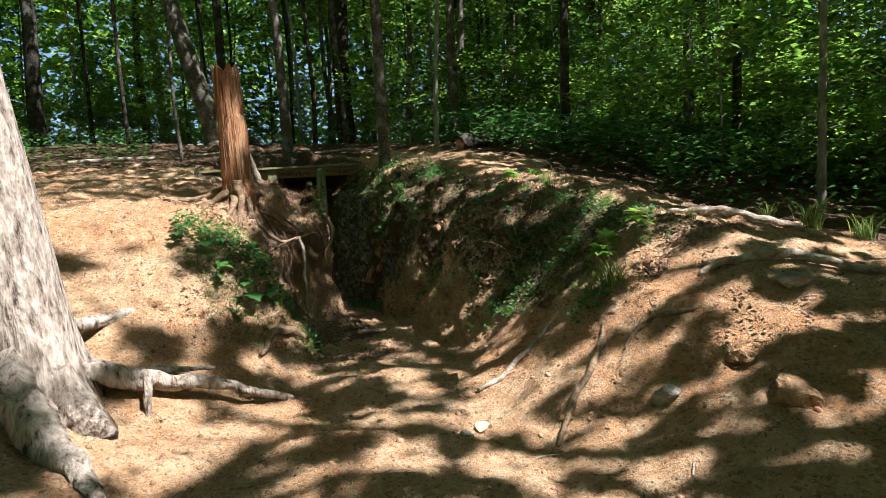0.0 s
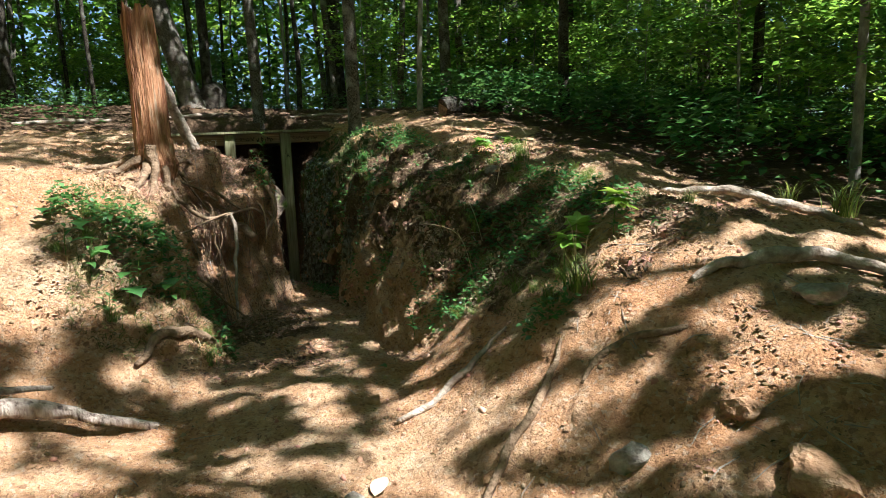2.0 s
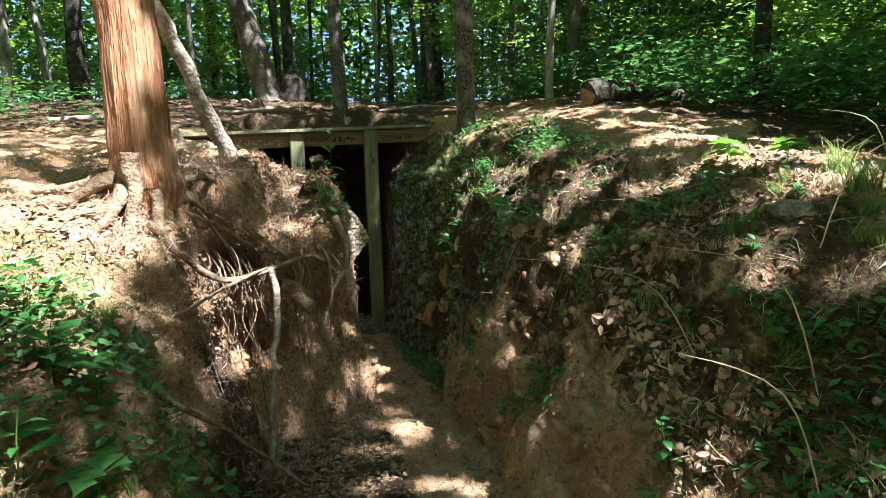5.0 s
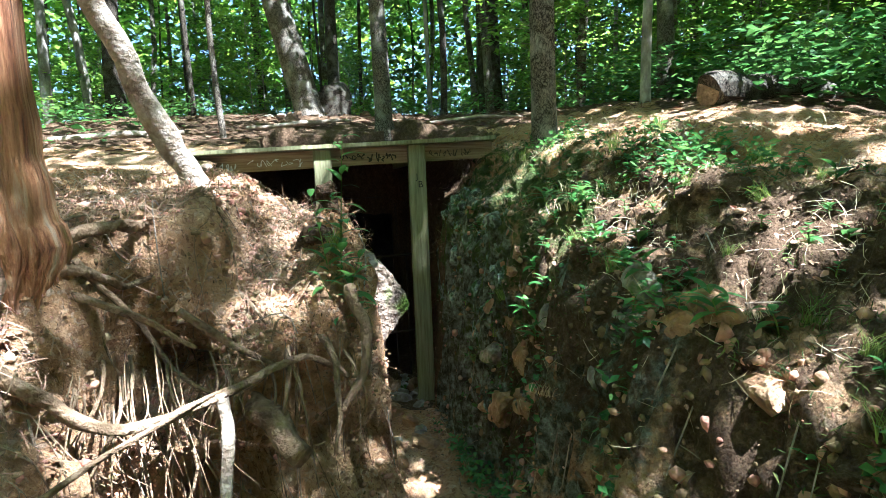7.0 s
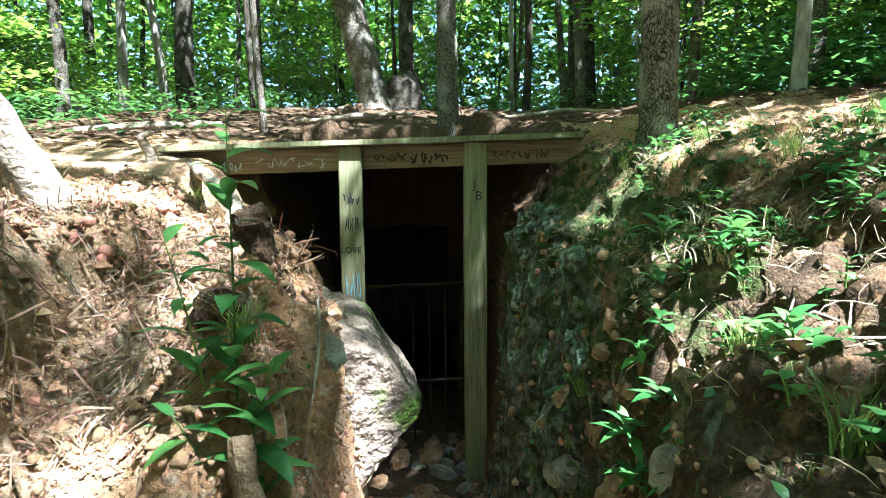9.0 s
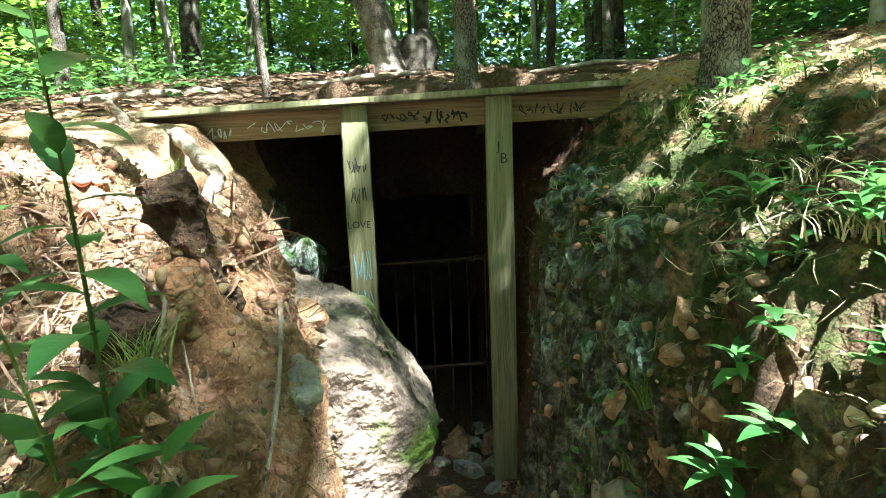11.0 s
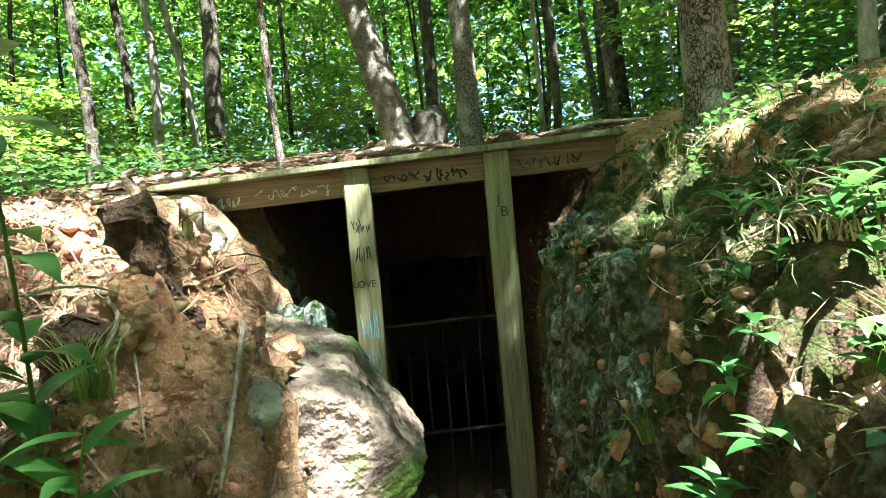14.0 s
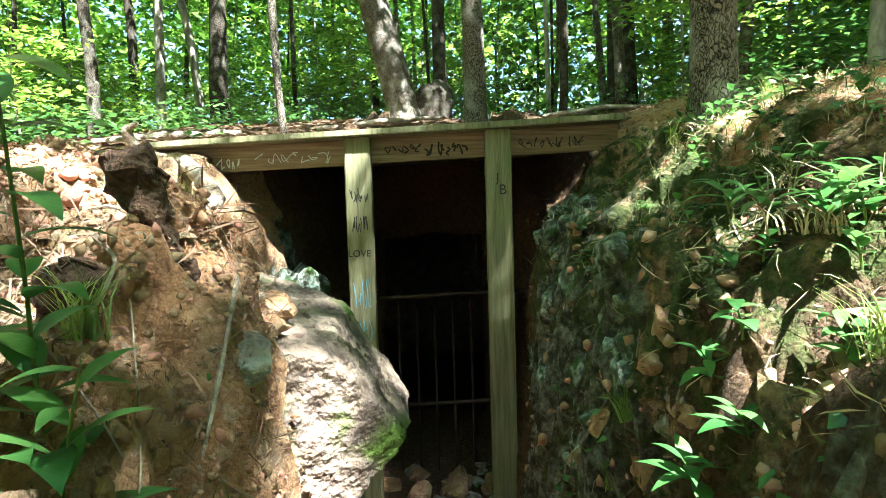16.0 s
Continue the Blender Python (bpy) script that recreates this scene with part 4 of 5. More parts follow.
CLOD = material("clay_clods_and_stones", [(0.25, (0.13, 0.065, 0.035)), (0.5, (0.34, 0.20, 0.115)), (0.75, (0.52, 0.39, 0.27))], 3.0, 8, 0.95, 0.5, 60, vary=0.5)


def strew(name, label, cat, n, area, size, width, mat, rng, tilt=0.25, curl=0.35, lift=0.004, mask=None):
    """Loose leaves, chips or blades lying on the ground's slope, each curled along its midrib."""
    x, y = rng.uniform(area[0], area[1], n), rng.uniform(area[2], area[3], n)
    if mask is not None:
        k = mask(x, y)
        x, y = x[k], y[k]
    n, e = len(x), 0.025
    P = np.stack(surface(x, y), 1)
    A = np.stack(surface(x + e, y), 1) - np.stack(surface(x - e, y), 1)
    B = np.stack(surface(x, y + e), 1) - np.stack(surface(x, y - e), 1)
    nrm = np.cross(A, B)
    nrm /= np.linalg.norm(nrm, axis=1)[:, None] + 1e-9
    nrm[nrm[:, 2] < 0] *= -1
    u = rng.normal(0, 1, (n, 3))
    u -= (u * nrm).sum(1)[:, None] * nrm
    u /= np.linalg.norm(u, axis=1)[:, None]
    u = u + nrm * np.abs(rng.normal(0, tilt, n))[:, None]
    u /= np.linalg.norm(u, axis=1)[:, None]
    w = np.cross(nrm, u)
    up = np.cross(u, w) + w * rng.normal(0, tilt * 0.8, n)[:, None]
    L = (size * rng.uniform(0.5, 1.35, n))[:, None]
    W = L * width * rng.uniform(0.7, 1.2, n)[:, None]
    C = L * rng.normal(0, curl, n)[:, None] * 0.5
    o = P + nrm * lift
    side = rng.uniform(-0.15, 0.15, n)[:, None] * L
    V = np.stack([o, o + u * L * 0.3 + w * (W + side * 0.6) + up * np.abs(C), o + u * L * 0.72 + w * (W * 0.7 + side) + up * (np.abs(C) + C * 0.4), o + u * L + w * side + up * C,
                  o + u * L * 0.72 + w * (side - W * 0.7) + up * (np.abs(C) * 0.8 + C * 0.4), o + u * L * 0.3 + w * (side * 0.6 - W) + up * np.abs(C) * 0.8], 1).reshape(-1, 3)
    b = np.arange(n)[:, None] * 6
    if width < 0.1:
        V[5::6] = V[1::6] - 2 * (w * W)
        V[4::6] = V[2::6] - 1.4 * (w * W)
        F = (b + np.array([[5, 4, 2, 1]])).tolist() + (b + np.array([[0, 5, 1]])).tolist() + (b + np.array([[4, 3, 2]])).tolist()
    else:
        F = np.concatenate([b + np.array([[0, 3, 2, 1]]), b + np.array([[0, 5, 4, 3]])])
    return tagged(link(name, mesh_of(name, V, F, mat)), label, cat, kind="stuff")


def clods(name, label, n, area, big, rng, mask=None):
    """Angular lumps of clay and stone half sunk in the ground."""
    x, y = rng.uniform(area[0], area[1], n), rng.uniform(area[2], area[3], n)
    if mask is not None:
        k = mask(x, y)
        x, y = x[k], y[k]
    n = len(x)
    P = np.stack(surface(x, y), 1)
    g = (1 + 5 ** 0.5) / 2
    ico = np.array([(-1, g, 0), (1, g, 0), (-1, -g, 0), (1, -g, 0), (0, -1, g), (0, 1, g), (0, -1, -g), (0, 1, -g), (g, 0, -1), (g, 0, 1), (-g, 0, -1), (-g, 0, 1)]) / 1.9
    tri = np.array([(0, 11, 5), (0, 5, 1), (0, 1, 7), (0, 7, 10), (0, 10, 11), (1, 5, 9), (5, 11, 4), (11, 10, 2), (10, 7, 6), (7, 1, 8), (3, 9, 4), (3, 4, 2), (3, 2, 6), (3, 6, 8), (3, 8, 9), (4, 9, 5), (2, 4, 11), (6, 2, 10), (8, 6, 7), (9, 8, 1)])
    s = (0.006 + big * rng.random(n) ** 3)[:, None, None]
    V = P[:, None, :] + ico[None] * s * rng.uniform(0.55, 1.25, (n, 12, 1)) * rng.uniform(0.55, 1.2, (n, 1, 3))
    F = (np.arange(n)[:, None, None] * 12 + tri[None]).reshape(-1, 3)
    return tagged(link(name, mesh_of(name, V.reshape(-1, 3), F, CLOD, True)), label, "clods", kind="stuff")


patch = lambda f, a, s: (lambda x, y: vnoise(x * f, y * f, s) + 0.5 * vnoise(x * f * 3, y * f * 3, s + 1) > a)
BANK_LEAVES = "curled brown dead leaves thick on the bank"
strew("dead_leaves", BANK_LEAVES, "leaf litter", 9000, (2.9, 4.4, 3.0, 6.0), 0.042, 0.25, LITTER, rngc, 0.3, 0.35, mask=lambda x, y: (patch(1.6, -0.1, 71)(x, y)) & (x > 2.95 + 0.15 * vnoise(x * 3, y * 3, 88)))
strew("dead_leaves", "scattered dry leaves on the upper bank", "leaf litter", 4500, (3.1, 5.4, 5.6, 11.4), 0.03, 0.25, LITTER, rngc, 0.25, 0.35, mask=patch(1.8, 0.1, 73))
strew("dead_leaves", "dry brown leaves caught under the bank and roots", "leaf litter", 2600, (0.5, 2.0, 4.8, 6.9), 0.038, 0.26, LITTER, rngc, 0.3, 0.35, mask=patch(2.0, 0.2, 75))
strew("bark_chips", "small chips and scraps strewn on the clay", "chips", 26000, (-1.2, 5.6, 1.3, 10.0), 0.016, 0.20, CHIP, rngc, 0.2, 0.2, 0.003, mask=patch(1.1, -0.2, 77))
strew("bark_chips", "small chips and crumbs on the root mound", "chips", 9000, (0.7, 2.2, 6.4, 8.6), 0.014, 0.22, CHIP, rngc, 0.4, 0.3, 0.003)
strew("root_fibres", "fine dead rootlets matted over the clay mound", "rootlets", 9000, (0.75, 2.2, 6.3, 8.7), 0.085, 0.022, FIBRE, rngc, 0.25, 0.5, 0.005, mask=patch(2.6, -0.15, 79))
strew("pine_straw", "thin dry straw scattered over the bank", "straw", 5000, (2.8, 4.6, 3.2, 10.5), 0.09, 0.014, STRAW, rngc, 0.3, 0.5, 0.006)
strew("moss", "short moss and fine grass on the bank", "moss", 22000, (2.9, 3.95, 3.4, 10.3), 0.036, 0.07, TURF, rngc, 1.3, 0.3, 0.0, mask=patch(2.3, 0.12, 81))
strew("moss", "short moss and fine grass on the shady bank", "moss", 6000, (0.35, 1.4, 4.8, 6.3), 0.05, 0.06, TURF, rngc, 1.5, 0.3, 0.0, mask=patch(2.3, 0.0, 83))
clods("clods", "clay clods and small stones in the root mound", 2600, (0.8, 2.25, 6.4, 8.6), 0.022, rngc)
clods("clods", "clay crumbs on the root mound beside the boulder", 5200, (1.3, 2.3, 7.0, 8.4), 0.013, rngc)
strew("bark_chips", "small chips and needles on the mound beside the boulder", "chips", 9000, (1.3, 2.3, 7.2, 8.4), 0.013, 0.16, CHIP, rngc, 0.4, 0.3, 0.003)
clods("clods", "clay clods and small stones in the trench wall", 1700, (2.75, 3.25, 4.8, 10.2), 0.030, rngc)
clods("clods", "clay clods and small stones on the path", 2600, (-1.0, 4.5, 1.3, 9.0), 0.020, rngc)


def blades(n, spread_r, length, rng, mat, name, droop=0.6):
    """A tuft of thin bent blades growing from one root."""
    V, F = [], []
    for k in range(n):
        a, L = rng.uniform(0, 6.28), length * rng.uniform(0.5, 1.1)
        o = Vector((rng.normal(0, spread_r), rng.normal(0, spread_r), 0))
        d, w = Vector((math.cos(a), math.sin(a), 0)), 0.0035
        s = Vector((-d.y, d.x, 0)) * w
        b = len(V)
        for q in range(4):
            t = q / 3
            c = o + d * (L * 0.75 * droop * t * t + 0.1 * L * t) + Vector((0, 0, L * (t - 0.55 * droop * t * t)))
            V += [tuple(c - s * (1 - 0.9 * t)), tuple(c + s * (1 - 0.9 * t))]
        F += [(b + 2 * q, b + 2 * q + 1, b + 2 * q + 3, b + 2 * q + 2) for q in range(3)]
    return mesh_of(name, V, F, mat)


tuft_mesh = [blades(90, 0.035, 0.24, rngc, GRASS, "grass_tuft"), blades(60, 0.03, 0.3, rngc, GRASS, "grass_tuft"), blades(40, 0.05, 0.22, rngc, STRAW, "grass_tuft", 0.9)]
for k, (x, y, s) in enumerate(((3.13, 3.31, 1.35), (3.02, 3.42, 0.8), (3.95, 5.1, 1.0), (4.05, 5.3, 0.9), (3.6, 7.95, 0.8), (3.35, 7.95, 0.8), (3.5, 8.3, 0.7), (3.2, 7.2, 0.8), (3.9, 7.2, 0.7), (5.3, 3.1, 1.4), (5.6, 2.8, 1.4), (5.0, 3.3, 1.0), (2.12, 7.62, 0.5), (2.0, 7.5, 0.6), (3.3, 9.0, 0.7), (3.55, 9.3, 0.6), (0.8, 5.7, 0.7), (1.05, 5.5, 0.6), (0.55, 5.9, 0.6), (1.12, 9.75, 0.7), (3.15, 5.4, 0.6))):
    g = link("grass_tuft", tuft_mesh[2 if k in (4, 5, 6, 14) else k % 2], None, pose(x, y, ground_z(x, y) - 0.01, 0, 0, k * 47) @ Matrix.Scale(s, 4))
    tagged(g, "dry straw-coloured grass tuft on the bank" if k in (4, 5, 6, 14) else "thin green grass tuft on the bank", "grass", "grass tufts")

rt = random.Random(31)
for k in range(215):
    x, y = (rt.uniform(2.85, 4.1), rt.uniform(3.3, 9.8) if k < 100 else rt.uniform(3.3, 5.6)) if k < 170 else (rt.uniform(0.2, 1.25), rt.uniform(4.95, 6.1))
    dry = rt.random() < 0.45
    c = [float(q[0]) for q in surface(np.array([x]), np.array([y]))]
    g = link("grass_tuft", tuft_mesh[2 if dry else k % 2], None, pose(c[0], c[1], c[2] - 0.01, rt.uniform(-25, 5), rt.uniform(-30, 0), rt.uniform(0, 360)) @ Matrix.Scale(rt.uniform(0.3, 0.65), 4))
    tagged(g, "small dry straw-coloured grass tuft on the bank" if dry else "small green grass tuft on the bank", "grass", "grass tufts")


def blade_leaf(L, W, fold=0.15, lobes=0):
    """One leaf blade along +x with a midrib fold; lobed when asked."""
    bm = bmesh.new()
    n = 8
    mid, lf, rt = [], [], []
    for k in range(n + 1):
        t = k / n
        w = W * math.sin(math.pi * min(1, t ** 0.8)) * (1 + (0.5 * math.cos(t * math.pi * 2 * lobes) if lobes else 0))
        z = 0.12 * L * math.sin(t * 2.4) - 0.18 * L * t * t
        mid.append(bm.verts.new((L * t, 0, z)))
        lf.append(bm.verts.new((L * t, w, z + fold * w)))
        rt.append(bm.verts.new((L * t, -w, z + fold * w)))
    for k in range(n):
        bm.faces.new((mid[k], mid[k + 1], lf[k + 1], lf[k]))
        bm.faces.new((rt[k], rt[k + 1], mid[k + 1], mid[k]))
    bmesh.ops.remove_doubles(bm, verts=bm.verts[:], dist=1e-5)
    me = bpy.data.meshes.new("leaf")
    bm.to_mesh(me)
    bm.free()
    me.materials.append(LEAF_HERB)
    me.polygons.foreach_set("use_smooth", [True] * len(me.polygons))
    return me


LANCE = [blade_leaf(0.105, 0.017), blade_leaf(0.125, 0.021), blade_leaf(0.085, 0.015)]
OVAL = [blade_leaf(0.07, 0.02), blade_leaf(0.055, 0.018)]
LOBED = [blade_leaf(0.20, 0.07, 0.1, 3), blade_leaf(0.17, 0.06, 0.1, 3)]


def palm_leaf(L):
    """A broad leaf with five pointed lobes, like a maple's."""
    bm = bmesh.new()
    o = bm.verts.new((0, 0, 0))
    ring, n = [], 40
    for k in range(n + 1):
        a = radians(-140 + 280 * k / n)
        lobe = max((w * max(0.0, 1 - abs(a - radians(c)) / radians(27)) for c, w in ((0, 1.0), (52, 0.9), (-52, 0.9), (108, 0.62), (-108, 0.62))))
        r = L * (0.40 + 0.52 * lobe ** 1.3 + 0.035 * (k % 2))
        ring.append(bm.verts.new((0.12 * L + r * math.cos(a) * 0.75, r * math.sin(a) * 0.75, -0.25 * r * r / L + 0.03 * L * math.cos(a * 5))))
    for k in range(n):
        bm.faces.new((o, ring[k], ring[k + 1]))
    me = bpy.data.meshes.new("leaf")
    bm.to_mesh(me)
    bm.free()
    me.materials.append(LEAF_BRIGHT)
    return me


PALM = [palm_leaf(0.17), palm_leaf(0.14)]


def make_stalk_plant(name, label, x, y, h, leaves, meshes, seed, lean=(0, 0), z=None, start=0.15, scale=1.0):
    """An upright stalk with single leaves spiralling up it."""
    rr = random.Random(seed)
    pl = new(name)
    at = [float(c[0]) for c in surface(np.array([x]), np.array([y]))]
    pl.location = (at[0], at[1], at[2] - 0.01) if z is None else (x, y, z)
    tagged(pl, label, "plant")
    pts = [(lean[0] * h * t * t, lean[1] * h * t * t, h * t) for t in (0, 0.3, 0.6, 1.0)]
    part("stem", tube(pts, [0.0035, 0.003, 0.0025, 0.001], 6, 0, 0, steps=3), GRASS, pl)
    for k in range(leaves):
        t = start + (1 - start) * (k + 0.5) / leaves
        sc = scale * (1.0 - 0.42 * t) * rr.uniform(0.85, 1.15) + 0.12
        link("leaf", rr.choice(meshes), pl, pose(lean[0] * h * t * t, lean[1] * h * t * t, h * t, 0, rr.uniform(-35, 15), k * 137.5 + rr.uniform(-20, 20)) @ Matrix.Scale(sc, 4))
    return pl


GOLD = "tall leafy green stalk plant on the clay bank"
for k, (x, y, z, h, n, ln) in enumerate(((2.02, 7.38, 1.16, 0.80, 30, (0.04, -0.12)), (1.98, 7.36, 1.15, 0.58, 20, (-0.12, -0.04)), (2.04, 7.36, 1.15, 0.34, 13, (0.2, -0.1)), (1.99, 7.33, 1.15, 0.26, 10, (-0.25, -0.2)))):
    make_stalk_plant("goldenrod", GOLD, x, y, h, n, LANCE, 30 + k, ln, z, 0.08, 1.15)
for k, (x, y, h, n) in enumerate(((0.45, 5.55, 0.28, 9), (0.60, 5.45, 0.22, 8), (0.85, 5.60, 0.25, 9), (0.72, 5.15, 0.25, 9), (0.95, 5.66, 0.2, 8), (0.60, 5.0, 0.2, 8), (0.35, 5.3, 0.24, 9), (0.78, 5.38, 0.3, 10), (0.5, 5.25, 0.26, 9), (0.98, 5.42, 0.2, 8), (0.25, 5.65, 0.22, 8), (0.62, 5.75, 0.24, 9))):
    make_stalk_plant("seedling", "broad-leaved green seedling on the clay bank", x, y, h, n, LOBED[1:] + LANCE, 50 + k, (0.1, 0), None, 0.25, 1.1)
for k, (x, y, h, n) in enumerate(((3.24, 3.58, 0.24, 6), (3.46, 3.38, 0.30, 6), (3.34, 3.62, 0.2, 4), (3.95, 5.85, 0.2, 5), (4.2, 5.7, 0.2, 5))):
    make_stalk_plant("maple_seedling", "maple seedling with broad lobed leaves on the mound", x, y, h, n, PALM, 60 + k, (0.15, 0), None, 0.7, 1.5)
for k, (x, y, h, n) in enumerate(((2.74, 4.72, 0.28, 16), (2.80, 4.85, 0.34, 18), (2.86, 4.6, 0.26, 14), (2.92, 4.95, 0.3, 14))):
    make_stalk_plant("wall_shrub", "small green shrub at the foot of the bank", x, y, h, n, OVAL, 70 + k, (-0.35, -0.3))
for k, (x, y) in enumerate(((3.12, 7.95), (3.10, 7.88), (3.15, 7.84), (3.16, 8.0), (3.28, 8.2), (3.32, 8.1), (3.36, 7.95), (3.40, 7.9), (3.30, 7.75), (3.27, 7.6), (3.33, 8.35), (3.24, 7.45), (3.45, 8.05), (3.18, 6.95), (3.2, 7.1), (3.16, 6.5), (3.22, 6.6), (3.3, 7.2))):
    make_stalk_plant("herb", "strap-leaved green herb clump on the bank", x, y, 0.10, 11, LANCE, 400 + k, (-0.5, -0.4), None, 0.1, 1.05)["group"] = "bank herbs"
rr = random.Random(19)
for k in range(85):
    x, y = rr.uniform(3.02, 3.95), rr.uniform(4.2, 9.3)
    make_stalk_plant("herb", "small oval-leaved green herb on the bank", x, y, rr.uniform(0.03, 0.09), rr.randint(5, 8), OVAL, 300 + k, (rr.uniform(-0.5, 0.1), rr.uniform(-0.4, 0.2)), None, 0.2, rr.uniform(0.55, 1.0))["group"] = "bank herbs"
rr = random.Random(9)
for k, (x, y) in enumerate(((3.20, 7.95), (3.26, 8.05), (3.24, 8.2), (3.36, 7.85), (3.42, 7.95), (3.28, 7.7), (3.22, 7.55), (3.25, 7.38), (3.20, 7.1), (3.26, 6.75), (3.1, 6.9), (3.3, 6.4), (3.15, 5.3), (3.2, 5.2), (3.8, 5.05), (3.5, 5.6), (3.4, 8.6), (3.5, 8.9), (3.6, 8.4), (3.3, 8.5), (3.7, 8.7), (3.15, 6.1), (3.4, 4.8), (3.6, 4.6), (3.3, 4.4), (3.1, 4.2), (3.4, 4.1), (1.45, 9.9), (1.4, 9.75), (1.5, 10.0), (3.6, 6.3), (3.8, 6.7), (3.5, 7.2))):
    make_stalk_plant("herb", "low broad-leaved green herb on the bank", x, y, rr.uniform(0.06, 0.14), rr.randint(6, 10), OVAL + LANCE[2:], 100 + k, (rr.uniform(-0.5, 0.1), rr.uniform(-0.4, 0.2)), None, 0.2, rr.uniform(0.9, 1.3))["group"] = "bank herbs"
for k, (x, y, dx, dy, h) in enumerate(((3.3, 4.7, -0.5, 0.2, 0.7), (3.13, 3.33, 0.05, 0.05, 0.5), (3.12, 3.3, -0.05, 0.1, 0.6), (3.16, 3.3, 0.1, 0.0, 0.45), (3.15, 5.1, -0.6, 0.4, 0.5), (3.6, 5.0, 0.3, -0.3, 0.6), (4.0, 5.0, -0.2, 0.2, 0.5), (3.1, 4.5, -0.3, 0.3, 0.6))):
    z = ground_z(x, y)
    s = part("grass_stalk", tube([(x, y, z - 0.02), (x + dx * 0.3, y + dy * 0.3, z + h * 0.6), (x + dx, y + dy, z + h * 0.75)], [0.003, 0.0025, 0.001], 5, 0, 0, steps=5), STRAW, None)
    tagged(s, "long dry bent grass stalk on the mound", "grass", "dry stalks")

# ---- stump, dead branches and roots ----
stump = new("stump")
tagged(stump, "tall broken stump of shredded red-brown wood", "stump")
zs = ground_z(0.97, 6.9)
bm = tube([(0.97, 6.9, zs - 0.25), (0.97, 6.9, zs + 0.02), (0.968, 6.9, zs + 0.15), (0.96, 6.905, zs + 0.35), (0.955, 6.91, zs + 0.75), (0.945, 6.92, zs + 1.1), (0.935, 6.93, zs + 1.42)], [0.12, 0.20, 0.172, 0.158, 0.15, 0.145, 0.14], 44, 3, 0.05, 0.18, 6, steps=6, wiggle=0.2)
for v in bm.verts:
    a = math.atan2(v.co.y - 6.9, v.co.x - 0.95)
    k = noise.noise(Vector((math.cos(a) * 4.5, math.sin(a) * 4.5, v.co.z * 0.35))) + 0.5 * noise.noise(Vector((math.cos(a) * 11, math.sin(a) * 11, v.co.z * 0.6)))
    f = 1 + 0.13 * k
    v.co.x, v.co.y = 0.95 + (v.co.x - 0.95) * f, 6.9 + (v.co.y - 6.9) * f
    if v.co.z > zs + 1.3:
        v.co.z += 0.13 * noise.noise(Vector((math.cos(a) * 3, math.sin(a) * 3, 1.7)))
part("trunk", bm, RED_WOOD, stump)
for pts, r0 in ((((0.85, 6.8, 0.08), (0.6, 6.66, 0.01), (0.3, 6.6, -0.02)), 0.045), (((0.9, 6.75, 0.06), (0.8, 6.5, 0.0), (0.66, 6.3, -0.03)), 0.045), (((1.03, 6.75, 0.06), (1.08, 6.58, 0.0), (1.2, 6.5, 0.0)), 0.035), (((0.8, 6.95, 0.08), (0.5, 7.08, 0.01), (0.2, 7.12, 0)), 0.04), (((0.95, 6.72, 0.2), (0.93, 6.62, 0.05), (0.9, 6.5, 0)), 0.05)):
    p3 = [(x, y, (zs if j == 0 else ground_z(x, y)) + d) for j, (x, y, d) in enumerate(pts)]
    part("root", tube(p3, [r0 * (1 - 0.7 * k / (len(pts) - 1)) for k in range(len(pts))], 10, 2, 0.5, steps=6), ROOT_WOOD, stump, smooth=True)


def loose(name, label, pts, radii, mat, cat="branch", steps=5, sides=10, seed=0, group=""):
    ob = part(name, tube(pts, radii, sides, seed, 0.3, steps=steps), mat, None, smooth=True)
    return tagged(ob, label, cat, group)


def on_land(pts, lift=0.01):
    return [(x, y, ground_z(x, y) + lift + d) for x, y, d in pts]


loose("dead_branch", "bleached dead branch leaning up beside the stump", [(1.39, 7.93, 1.66), (1.33, 7.88, 1.88), (1.18, 7.76, 2.26), (1.05, 7.66, 2.64), (0.95, 7.6, 2.95), (0.87, 7.56, 3.2)], [0.075, 0.058, 0.052, 0.048, 0.04, 0.025], DEAD_WOOD, seed=2)
loose("dead_branch", "grey crooked dead branch stub by the bridge", [(1.02, 9.95, 1.96), (1.11, 9.88, 1.94), (1.27, 9.6, 1.84), (1.46, 9.32, 1.76), (1.5, 9.2, 1.62), (1.6, 9.1, 1.42)], [0.028, 0.034, 0.038, 0.036, 0.034, 0.045], DEAD_WOOD, seed=5)
loose("dead_branch", "pale broken branch stub by the bridge", [(0.78, 9.9, 1.88), (0.82, 9.88, 2.02), (0.78, 9.86, 2.12), (0.86, 9.85, 2.16)], [0.03, 0.03, 0.025, 0.012], DEAD_WOOD, seed=6)
def gnarled(label, pts, radii, seed):
    """A knotted, rotten root end."""
    bm = tube(pts, radii, 26, seed, 0.5, steps=7)
    for v in bm.verts:
        q = v.co.copy()
        v.co += noise.noise_vector(q * 16) * 0.022 + noise.noise_vector(q * 45) * 0.008
    return tagged(part("gnarled_stub", bm, DARK_ROOT, None), label, "root")


